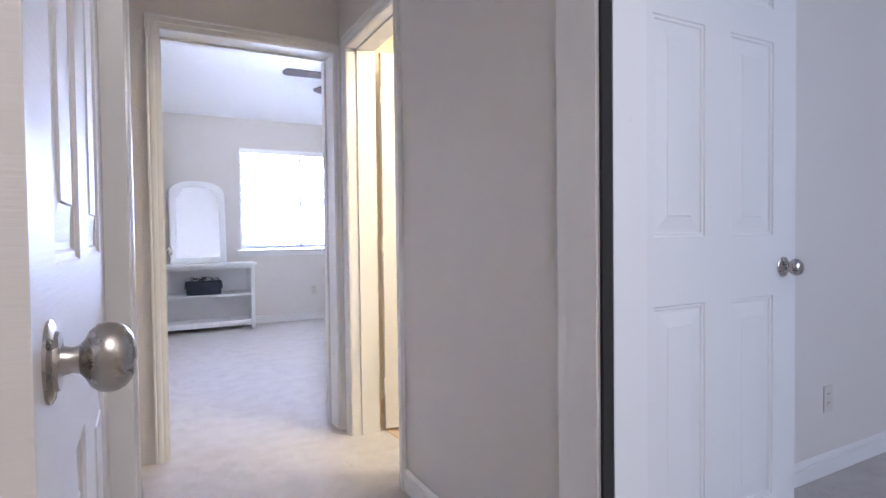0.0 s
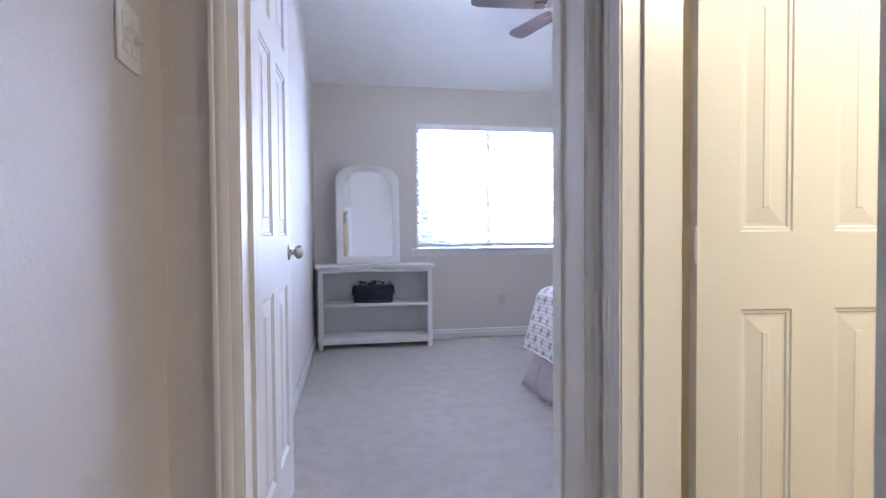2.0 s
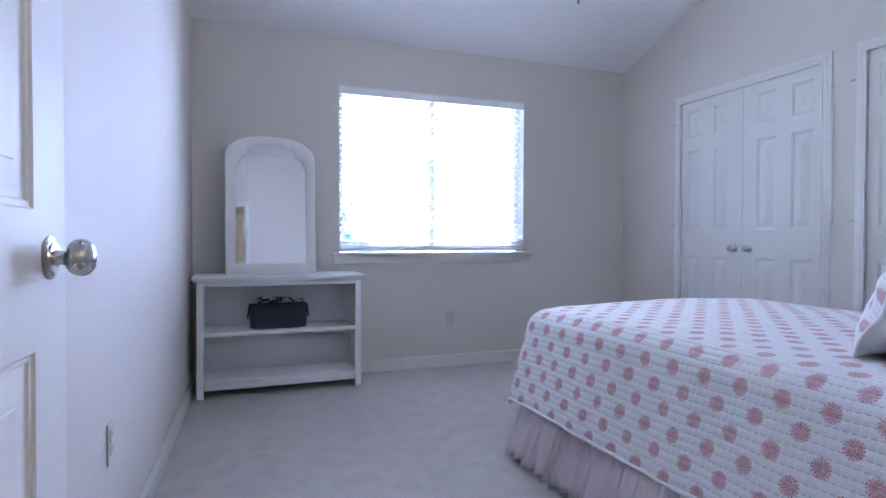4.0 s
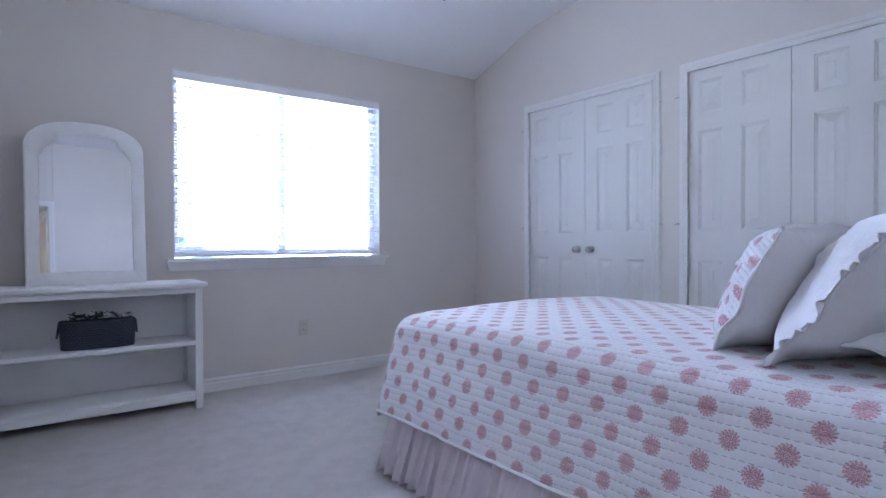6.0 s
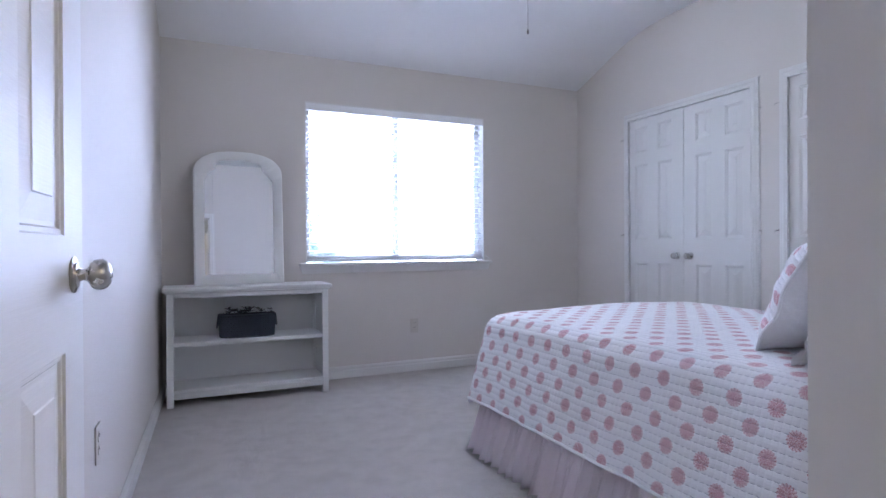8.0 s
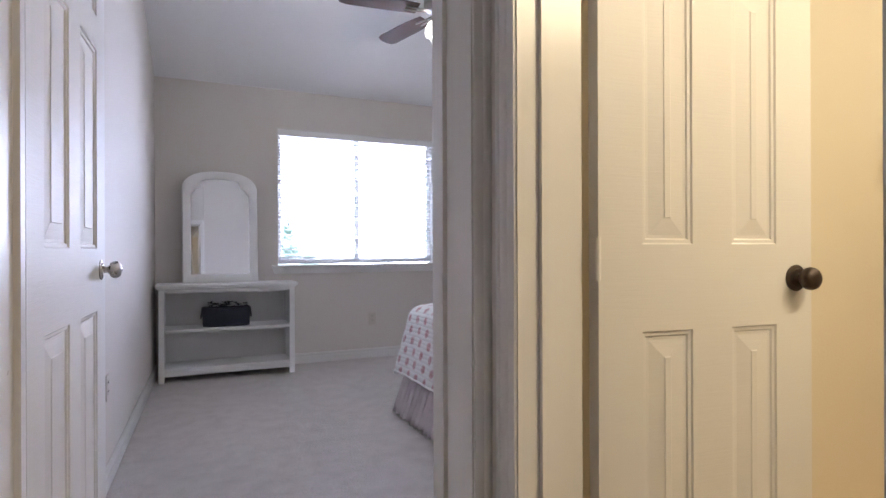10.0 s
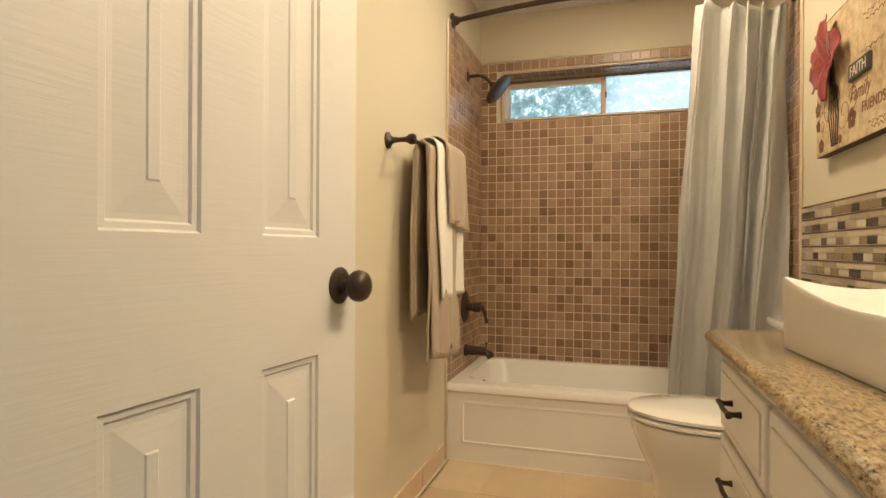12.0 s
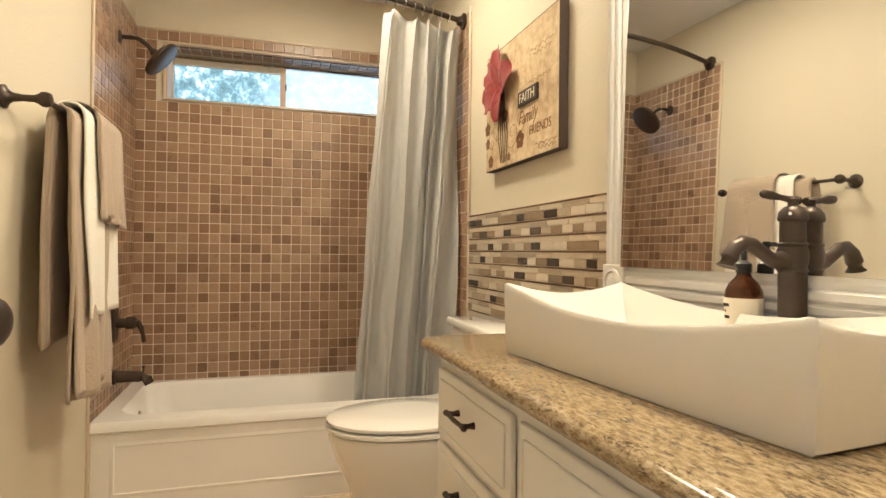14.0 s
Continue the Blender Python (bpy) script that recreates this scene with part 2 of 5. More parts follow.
SKEW = Matrix.Translation((XH, BY0, 0)) @ pose(0, 0, 0, 0, 0, -2.5) @ Matrix.Translation((-XH, -BY0, 0))  # the hall's bath wall is turned slightly to fit the camera's view


def wall(name, *rows, mat=None, label="warm white painted plaster wall"):
    return tagged(part(name, boxes(*rows), mat or WALL), label, "wall", kind="structure")


wall("wall_window", (XW - 0.12, YW, 0, 0.765, YW + 0.16, 2.9), (2.30, YW, 0, XC + 0.12, YW + 0.16, 2.9), (0.765, YW, 0, 2.30, YW + 0.16, 0.893), (0.765, YW, 2.125, 2.30, YW + 0.16, 2.9))
XWD, XWW = -0.385, -0.215               # the bedroom's side wall is slanted to fit the camera's view
bm = bmesh.new()
ends = [[bm.verts.new((x, y, z)) for x, y in ((XWD - 0.12, YD1), (XWD, YD1), (XWW, YW + 0.02), (XWW - 0.12, YW + 0.02))] for z in (0, 2.9)]
bm.faces.new(ends[0]), bm.faces.new(ends[1])
for k in range(4):
    bm.faces.new((ends[0][k], ends[0][(k + 1) % 4], ends[1][(k + 1) % 4], ends[1][k]))
tagged(part("wall_bedroom_side", bm, WALL), "warm white painted plaster wall", "wall", kind="structure")
wall("wall_closets", (XC, YD1, 0, XC + 0.12, CY2[0], 2.9), (XC, CY2[1], 0, XC + 0.12, CY1[0], 2.9), (XC, CY1[1], 0, XC + 0.12, YW, 2.9), (XC, CY2[0], CH, XC + 0.12, CY2[1], 2.9), (XC, CY1[0], CH, XC + 0.12, CY1[1], 2.9))
wall("wall_bedroom_door", (XW - 0.25, YD0, 0, DX0 - 0.018, YD1, 2.9), (DX1 + 0.018, YD0, 0, 0.602, YD1, 2.9), (DX0 - 0.018, YD0, DH + 0.018, DX1 + 0.018, YD1, 2.9))
wall("wall_bath_bedroom", (0.602, YT, 0, XC + 0.9, YD1 + 0.02, 2.9), mat=WALL)
wall("wall_hall_bath", (XH, BY1 + 0.018, 0, XB, YT, 2.5), (XH, RY1 + 0.018, 0, XB, BY0 - 0.018, 2.5), (XH, BY0 - 0.018, DH + 0.018, XB, BY1 + 0.018, 2.5),
     (XH, RY0 - 0.018, DH + 0.018, XB, RY1 + 0.018, 2.5), (XH, YS - 0.02, 0, XB, RY0 - 0.018, 2.5)).matrix_basis = SKEW
wall("wall_hall_side", (XL - 0.12, 0.46, 0, XL, YD0, 2.5))
wall("wall_landing", (-1.45, 0.46, 0, XL - 0.12, 0.56, 2.5))
wall("wall_landing_side", (-1.55, YS, 0, -1.45, 0.56, 2.5))
wall("wall_hall_end", (-1.55, YS - 0.1, 0, XB, YS, 2.5))
wall("wall_vanity", (XB, 0.58, 0, XT + 0.16, YV, 2.5), mat=BATH_WALL, label="pale yellow painted bathroom wall")
wall("wall_side_room", (XB, 0.56, 0, 4.2, 0.578, 2.5))
wall("wall_side_room_far", (4.0, -3.4, 0, 4.1, 0.56, 2.5))
wall("wall_side_room_end", (XB, -3.5, 0, 4.1, -3.4, 2.5))
# bath side skins, so that the bath has its own paint
wall("wall_towel", (XB + 0.002, YT - 0.004, 0, XT, YT - 0.001, 2.44), mat=BATH_WALL, label="pale yellow painted bathroom wall")
wall("wall_bath_entry", (XB, BY1 + 0.066, 0, XB + 0.003, YT - 0.004, 2.44), (XB, YV, 0, XB + 0.003, BY0 - 0.06, 2.44), (XB, BY0 - 0.06, DH + 0.06, XB + 0.003, BY1 + 0.05, 2.44), mat=BATH_WALL, label="pale yellow painted bathroom wall").matrix_basis = SKEW
WY0, WY1, WZ0, WZ1 = 1.0, 2.185, 1.805, 2.078
wall("wall_tub_window", (XT, YV, 0, XT + 0.2, WY0, 2.5), (XT, WY1, 0, XT + 0.2, YT, 2.5), (XT, WY0, 0, XT + 0.2, WY1, WZ0), (XT, WY0, WZ1, XT + 0.2, WY1, 2.5), mat=BATH_WALL, label="pale yellow painted bathroom wall over brown tile")

tagged(part("floor", boxes((-1.5, YS, -0.06, 0.772, YD0 + 0.1, 0), (0.772, -3.4, -0.06, 4.1, 0.7, 0), (XW - 0.12, YD0 + 0.1, -0.06, XC + 0.9, YW + 0.1, 0)), CARPET), "beige grey cut pile carpet floor", "carpet", kind="structure")
tagged(part("bath_floor", boxes((0.772, 0.7, -0.06, XT + 0.1, YT, -0.004)), GROUT), "sand grout bed of the bathroom floor", "floor", kind="structure")

bm = bmesh.new()
sec = [(YW + 0.1, 2.435), (YW, 2.47), (6.15, 2.545), (5.93, 2.63), (5.78, 2.685), (5.62, 2.73), (5.45, 2.758), (5.3, 2.769), (5.15, 2.772), (YD0 + 0.05, 2.772)]
low = [[bm.verts.new((x, y, z)) for y, z in sec] for x in (XW - 0.12, XC + 0.12)]
top = [[bm.verts.new((x, y, z + 0.05)) for y, z in sec] for x in (XW - 0.12, XC + 0.12)]
for i in range(len(sec) - 1):
    bm.faces.new((low[0][i], low[1][i], low[1][i + 1], low[0][i + 1]))
    bm.faces.new((top[0][i], top[1][i], top[1][i + 1], top[0][i + 1]))
tagged(part("bedroom_ceiling", bm, CEIL, smooth=True), "white textured ceiling sloping down towards the window", "ceiling", kind="structure")
tagged(part("hall_ceiling", boxes((-1.5, YS, 2.44, XH + 0.1, YD0 + 0.01, 2.5)), CEIL), "white painted hall ceiling", "ceiling", kind="structure")
tagged(part("bath_ceiling", boxes((XH + 0.1, YV - 0.05, 2.44, XT + 0.1, YT + 0.01, 2.5)), CEIL), "white painted bathroom ceiling", "ceiling", kind="structure")
tagged(part("side_room_ceiling", boxes((XH + 0.1, -3.4, 2.44, 4.1, 0.6, 2.5)), CEIL), "white painted side room ceiling", "ceiling", kind="structure")
tagged(part("closet_back", boxes((XC + 0.8, 2.4, 0, XC + 0.84, YW, 2.5), (XC + 0.12, 2.6, 2.3, XC + 0.8, YW, 2.34), (XC + 0.12, 2.6, 0, XC + 0.8, 2.64, 2.3), (XC + 0.12, YW - 0.1, 0, XC + 0.8, YW - 0.06, 2.3)), WALL), "plain closet interior", "wall", kind="structure")


# ---- doors ----
def door_slab(w, h, t=0.035):
    """Moulded six-panel door: hinge at the origin, slab along +x, faces at y 0 and -t."""
    stile = 0.118 if w > 0.7 else 0.108
    mull = 0.112 if w > 0.7 else 0.108
    pw = (w - 2 * stile - mull) / 2
    xs = [0, stile, stile + pw, stile + pw + mull, w - stile, w]
    zs = [h * q for q in (0, 0.109, 0.4174, 0.5094, 0.8015, 0.8515, 0.9475, 1)]
    slab = bmesh.new()
    for y in (0, -t):
        grid = [[slab.verts.new((x, y, z)) for z in zs] for x in xs]
        for i in range(5):
            for j in range(7):
                if i in (1, 3) and j in (1, 3, 5):
                    continue
                slab.faces.new((grid[i][j], grid[i + 1][j], grid[i + 1][j + 1], grid[i][j + 1]))
    rim = [(0, 0), (w, 0), (w, h), (0, h)]
    for (xa, za), (xb, zb) in zip(rim, rim[1:] + rim[:1]):
        slab.faces.new([slab.verts.new(p) for p in ((xa, 0, za), (xb, 0, zb), (xb, -t, zb), (xa, -t, za))])
    panels = []
    rows = [(0, 0), (0.003, 0.004), (0.010, 0.0045), (0.013, 0.008), (0.020, 0.008), (0.056, 0.0028), (0.058, 0.0010)]
    for i in (1, 3):
        for j in (1, 3, 5):
            p = bmesh.new()
            x0, x1, z0, z1 = xs[i], xs[i + 1], zs[j], zs[j + 1]
            for y, s in ((0, -1), (-t, 1)):
                rings = [[p.verts.new(q) for q in ((x0 + a, y + s * d, z0 + a), (x1 - a, y + s * d, z0 + a), (x1 - a, y + s * d, z1 - a), (x0 + a, y + s * d, z1 - a))] for a, d in rows]
                for r, q in zip(rings, rings[1:]):
                    for k in range(4):
                        p.faces.new((r[k], r[(k + 1) % 4], q[(k + 1) % 4], q[k]))
                p.faces.new(rings[-1])
            panels.append(p)
    return slab, panels


def knob(parent, x, z, t, mat, label, sides=(1, -1), r=0.0265):
    for s in sides:
        m = Matrix.Translation((x, 0 if s > 0 else -t, z)) @ pose(0, 0, 0, -90 * s) @ Matrix.Diagonal((1, 1, 0.77, 1))
        bm = lathe(bmesh.new(), [(0, 0), (r * 1.15, 0), (r * 1.17, 0.003), (r * 1.02, 0.006), (r * 0.85, 0.0065), (r * 0.80, 0.010), (r * 0.42, 0.011), (r * 0.36, 0.020), (r * 0.42, 0.028)], 28, m)
        part("rose", bm, mat, parent, label + " rose", True)
        bm = lathe(bmesh.new(), [(0, 0.024), (r * 0.42, 0.026), (r * 0.55, 0.030), (r * 0.80, 0.0345), (r * 0.95, 0.041), (r * 1.0, 0.049), (r * 0.97, 0.057), (r * 0.86, 0.0645), (r * 0.66, 0.070), (r * 0.38, 0.0735), (0, 0.0745)], 28, m)
        part("knob", bm, mat, parent, label, True)


def door(name, m, w, h, label, knob_mat, knob_label, knob_x, knob_z, sides=(1, -1), hinges=None, flip=False, kind="structure"):
    d = thing(name, m, label, "door", kind=kind)
    slab, panels = door_slab(w, h)
    part("slab", slab, DOOR, d)
    for p in panels:
        part("panel", p, DOOR, d)
    knob(d, knob_x, knob_z, 0.035, knob_mat, knob_label, sides)
    for z in hinges or ():
        y = 0.004 if not flip else -0.039
        bm = lathe(bmesh.new(), [(0, 0), (0.006, 0), (0.006, 0.088), (0, 0.088)], 10, Matrix.Translation((-0.004, y, z)))
        box(bm, -0.0015, -0.030, z, -0.0003, -0.002, z + 0.088)
        for k in range(3):
            lathe(bm, [(0.0066, 0.020 + 0.022 * k), (0.0066, 0.024 + 0.022 * k)], 10, Matrix.Translation((-0.004, y, z)))
        part("hinge", bm, TRIM, d, "painted metal hinge")
    return d


door("door_1", pose(-0.319, YD1 + 0.028, 0.012, 0, 0, 86.3), 0.765, 2.015, "white six-panel bedroom door, open", NICKEL, "round satin nickel knob", 0.70, 0.962, hinges=(0.18, 0.95, 1.75))
door("door_2", pose(0.766, 2.070, 0.018, 0, 0, -6.3), 0.585, 2.01, "white six-panel bathroom door, open, embossed wood grain", BRONZE, "round dark bronze knob", 0.535, 0.945, hinges=(0.19, 0.95, 1.74), flip=True)
door("door_3", pose(0.652, 0.297, 0.022, 0, 0, -0.3), 0.765, 2.01, "white six-panel side room door, open", NICKEL, "round satin nickel knob", 0.70, 0.925, flip=True)
door("door_4", pose(XL - 0.031, 0.425, 0.012, 0, 0, -91.4), 0.764, 2.015, "white six-panel hall door, standing open", NICKEL, "round satin nickel knob", 0.70, 0.96, sides=(1,))


def opening(name, kind_axis, at, a0, a1, depth, sides, wide=1.0, stop_at=None):
    """Jambs, head and casings of a doorway in a wall; at is the wall's low face, depth its thickness."""
    t = thing(name, pose(0, 0, 0), "white painted door frame with moulded casing", "door frame", kind="structure")

    def p3(a, o, z):
        return (a, at + o, z) if kind_axis == "x" else (at + o, a, z)

    def jamb(q0, q1, z0, z1):
        c0, c1 = p3(q0, -0.004, z0), p3(q1, depth + 0.004, z1)
        return boxes((min(c0[0], c1[0]), min(c0[1], c1[1]), z0, max(c0[0], c1[0]), max(c0[1], c1[1]), z1))

    part("jamb", jamb(a0 - 0.018, a0, 0, DH), TRIM, t)
    part("jamb", jamb(a1, a1 + 0.018, 0, DH), TRIM, t)
    part("head", jamb(a0 - 0.018, a1 + 0.018, DH, DH + 0.018), TRIM, t)
    if stop_at is not None:
        for q0, q1, z0, z1 in ((a0, a0 + 0.011, 0, DH), (a1 - 0.011, a1, 0, DH), (a0 + 0.011, a1 - 0.011, DH - 0.011, DH)):
            c0, c1 = p3(q0, stop_at, z0), p3(q1, stop_at + 0.034, z1)
            part("stop", boxes((min(c0[0], c1[0]), min(c0[1], c1[1]), z0, max(c0[0], c1[0]), max(c0[1], c1[1]), z1)), TRIM, t)
    for s in sides:
        o = -0.002 if s < 0 else depth + 0.002
        n = (0, s, 0) if kind_axis == "x" else (s, 0, 0)
        g = 0.004
        path = [p3(a0 - g, o, 0), p3(a0 - g, o, DH + g), p3(a1 + g, o, DH + g), p3(a1 + g, o, 0)]
        across = Vector(n).cross(Vector((0, 0, 1)))
        inward = Vector(p3(1, 0, 0)) - Vector(p3(0, 0, 0))
        if across.dot(inward) > 0:
            path.reverse()
        part("casing", sweep(bmesh.new(), path, [(q * wide, d) for q, d in CASING], n), TRIM, t, smooth=True)
    return t


opening("door_frame_1", "x", YD0, DX0, DX1, YD1 - YD0, (-1, 1), stop_at=YD1 - YD0 - 0.08)
opening("door_frame_2", "y", XH, BY0, BY1, XB - XH, (-1, 1), stop_at=0.045).matrix_basis = SKEW
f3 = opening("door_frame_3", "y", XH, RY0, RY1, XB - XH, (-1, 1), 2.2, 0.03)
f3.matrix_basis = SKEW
# Shade of the hinge gap put in as a black strip.
part("gap_shade", boxes((XH - 0.003, RY1 - 0.011, 0, XH + 0.0285, RY1 - 0.0005, DH - 0.012), bevel=0.001), DARK, f3, "black strip standing in for the shade in the hinge gap")
t4 = thing("door_frame_4", pose(0, 0, 0), "white painted door frame at the hall corner", "door frame", kind="structure")
part("jamb", boxes((XL - 0.12, 0.438, 0, XL + 0.003, 0.4595, DH)), TRIM, t4)
part("casing", sweep(bmesh.new(), [(XL + 0.001, 0.447, DH), (XL + 0.001, 0.447, 0)], CASING, (1, 0, 0)), TRIM, t4, smooth=True)


def baseboard(a, b, n):
    t = part("baseboard", sweep(bmesh.new(), [a, b] if Vector(n).cross(Vector(b) - Vector(a)).z > 0 else [b, a], BASE, n), TRIM, smooth=True)
    return tagged(t, "white moulded baseboard", "baseboard", kind="structure")


for a, b, n in (((XW, YW, 0), (XC, YW, 0), (0, -1, 0)), ((XWD + 0.005, YD1 + 0.1, 0), (XWW, YW - 0.014, 0), (YW - YD1, XWD - XWW, 0)), ((XC, CY1[1] + 0.07, 0), (XC, YW - 0.014, 0), (-1, 0, 0)),
                ((DX1 + 0.08, YD1 + 0.02, 0), (XC, YD1 + 0.02, 0), (0, 1, 0)), ((XL, 0.51, 0), (XL, YD0, 0), (1, 0, 0)), (SKEW @ Vector((XH, RY1 + 0.135, 0)), SKEW @ Vector((XH, BY0 - 0.064, 0)), SKEW.to_3x3() @ Vector((-1, 0, 0))),
                ((XB + 0.1, 0.56, 0), (4.0, 0.56, 0), (0, -1, 0))):
    baseboard(a, b, n)


# ---- closets ----
def closet(num, y0, y1):
    t = thing("closet_frame_%d" % num, pose(0, 0, 0), "white painted closet door frame", "door frame", kind="structure")
    for q0, q1 in ((y0 - 0.0, y0 + 0.012), (y1 - 0.012, y1)):
        part("jamb", boxes((XC - 0.003, q0, 0, XC + 0.115, q1, CH)), TRIM, t)
    part("head", boxes((XC - 0.003, y0, CH - 0.012, XC + 0.115, y1, CH + 0.002)), TRIM, t)
    o = XC - 0.002
    part("casing", sweep(bmesh.new(), [(o, y1 - 0.005, 0), (o, y1 - 0.005, CH - 0.004), (o, y0 + 0.005, CH - 0.004), (o, y0 + 0.005, 0)][::-1], CASING, (-1, 0, 0)), TRIM, t, smooth=True)
    w = (y1 - y0 - 0.024) / 2 - 0.0035
    for s, yh in ((1, y0 + 0.0135), (-1, y1 - 0.0135)):
        turn = 90 if s > 0 else -90
        x = XC + 0.002 + (0 if s < 0 else 0.0)
        d = thing("closet_door", pose(x if s > 0 else x + 0.035, yh, 0.014, 0, 0, turn), "white six-panel closet door, shut", "closet door", "closet doors", "structure")
        slab, panels = door_slab(w, CH - 0.035)
        part("slab", slab, DOOR, d)
        for p in panels:
            part("panel", p, DOOR, d)
        side = 1 if s > 0 else -1
        knob(d, w - 0.058, 0.925, 0.035, NICKEL, "round satin nickel knob", (side,), 0.024)
        for z in (0.2, 1.0, 1.79):
            yy = 0.006 if side > 0 else -0.041
            bm = lathe(bmesh.new(), [(0, 0), (0.005, 0), (0.005, 0.085), (0, 0.085)], 8, Matrix.Translation((-0.002, yy, z)))
            tube(bm, [(-0.002, yy, z + 0.085), (-0.004, yy, z + 0.095), (-0.03, yy + 0.012 * side, z + 0.092), (-0.036, yy + 0.018 * side, z + 0.085)], 0.003, 6)
            part("hinge", bm, NICKEL, d, "nickel hinge with pin stop")
    return t


closet(1, *CY1)
closet(2, *CY2)


# ---- bedroom window ----
def backdrop_material(name, strength, tree_side):
    """Bright hazy sky with pale tree crowns."""
    m = bpy.data.materials.new(name)
    m.use_nodes = True
    t = m.node_tree
    t.nodes.remove(t.nodes["Principled BSDF"])
    n = N(m)
    v = n.world_coords()
    e = n.add("ShaderNodeEmission")
    s = n.add("ShaderNodeSeparateXYZ")
    n.link(v, s.inputs[0])
    big = n.noise(v, 1.1, 5, 0.6)
    leaf = n.noise(v, 9 if tree_side else 7, 8, 0.75)
    if tree_side:
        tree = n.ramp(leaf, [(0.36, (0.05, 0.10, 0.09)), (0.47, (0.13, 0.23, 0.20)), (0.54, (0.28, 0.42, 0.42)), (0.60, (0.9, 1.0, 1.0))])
        # Haze painted in: trees fade into the sky colour towards low y.
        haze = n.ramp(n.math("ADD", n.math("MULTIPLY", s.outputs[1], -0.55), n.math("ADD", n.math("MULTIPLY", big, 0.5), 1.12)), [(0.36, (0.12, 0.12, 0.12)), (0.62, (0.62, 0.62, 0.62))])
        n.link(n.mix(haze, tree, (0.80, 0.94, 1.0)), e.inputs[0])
    else:
        edge = n.math("ADD", n.math("MULTIPLY", s.outputs[0], 0.8), n.math("MULTIPLY", s.outputs[2], 0.7))
        edge = n.math("ADD", edge, n.math("MULTIPLY", big, 0.9))
        f = n.ramp(n.math("MULTIPLY", edge, 0.3), [(0.76, (1, 1, 1)), (0.86, (0, 0, 0))])
        tree = n.ramp(leaf, [(0.40, (0.008, 0.012, 0.010)), (0.50, (0.024, 0.030, 0.028)), (0.62, (0.20, 0.22, 0.24))])
        n.link(n.mix(f, (0.80, 0.80, 1.0), tree), e.inputs[0])
    e.inputs[1].default_value = strength
    n.link(e.outputs[0], t.nodes["Material Output"].inputs[0])
    return m


SKY_A = backdrop_material("hazy_garden_sky", 41.0, False)
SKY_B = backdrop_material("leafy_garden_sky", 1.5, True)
tagged(part("backdrop_garden", boxes((-3.0, 9.2, -1.0, 6.5, 9.25, 5.5)), SKY_A), "bright hazy garden and sky outside the bedroom", "backdrop", kind="structure")
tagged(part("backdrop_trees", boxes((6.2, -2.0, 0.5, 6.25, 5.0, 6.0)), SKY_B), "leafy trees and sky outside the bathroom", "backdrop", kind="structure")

WX0, WX1, Z0, Z1 = 0.765, 2.30, 0.893, 2.125
win = thing("window_1", pose(0, 0, 0), "white two-light slider window with open blinds", "window", kind="structure")
part("reveal", boxes((WX0, YW - 0.001, Z0, WX0 + 0.008, YW + 0.15, Z1), (WX1 - 0.008, YW - 0.001, Z0, WX1, YW + 0.15, Z1), (WX0 + 0.008, YW - 0.001, Z1 - 0.008, WX1 - 0.008, YW + 0.15, Z1)), TRIM, win)
part("window_frame", boxes((WX0 + 0.008, YW + 0.09, Z0 + 0.01, WX0 + 0.05, YW + 0.14, Z1 - 0.01), (WX1 - 0.05, YW + 0.09, Z0 + 0.01, WX1 - 0.008, YW + 0.14, Z1 - 0.01), (WX0 + 0.05, YW + 0.09, Z1 - 0.05, WX1 - 0.05, YW + 0.14, Z1 - 0.01), (WX0 + 0.05, YW + 0.09, Z0 + 0.01, WX1 - 0.05, YW + 0.14, Z0 + 0.05), (1.505, YW + 0.085, Z0 + 0.05, 1.545, YW + 0.135, Z1 - 0.05), bevel=0.003), TRIM, win)
for x0, x1 in ((WX0 + 0.05, 1.505), (1.545, WX1 - 0.05)):
    g = part("pane", boxes((x0, YW + 0.108, Z0 + 0.05, x1, YW + 0.112, Z1 - 0.05)), GLASS, win)
    g.visible_shadow = False
part("window_sill", boxes((WX0 - 0.05, YW - 0.055, Z0 - 0.018, WX1 + 0.05, YW + 0.09, Z0 + 0.004), bevel=0.005, seg=2), TRIM, win)
bm = bmesh.new()
lo = [(WX0 - 0.028, YW - 0.016), (WX1 + 0.028, YW - 0.016), (WX1 + 0.028, YW - 0.002), (WX0 - 0.028, YW - 0.002)]
hi = [(WX0 - 0.045, YW - 0.03), (WX1 + 0.045, YW - 0.03), (WX1 + 0.045, YW - 0.002), (WX0 - 0.045, YW - 0.002)]
a = [bm.verts.new((*p, Z0 - 0.075)) for p in lo]
b = [bm.verts.new((*p, Z0 - 0.0185)) for p in hi]
bm.faces.new(a), bm.faces.new(b)
for k in range(4):
    bm.faces.new((a[k], a[(k + 1) % 4], b[(k + 1) % 4], b[k]))
part("apron", bm, TRIM, win)

blind = thing("window_blind", pose((WX0 + WX1) / 2, YW + 0.045, Z0), "white two-inch slat blind, lowered with slats open", "blind")
HW = (WX1 - WX0) / 2 - 0.009
part("headrail", boxes((-HW, -0.03, 1.178, HW, 0.03, 1.222), bevel=0.003), BLIND, blind)
part("valance", boxes((-HW - 0.002, -0.043, 1.170, HW + 0.002, -0.033, 1.2225), bevel=0.002), BLIND, blind)
bm = bmesh.new()
cross = [(-0.025, -0.004), (-0.012, 0.0005), (0, 0.002), (0.012, 0.0005), (0.025, -0.004)]
rows = [[bm.verts.new((x, y, z + d)) for y, z in (cross if d == 0 else cross)] for x in (-HW, HW) for d in (0, 0.0028)]
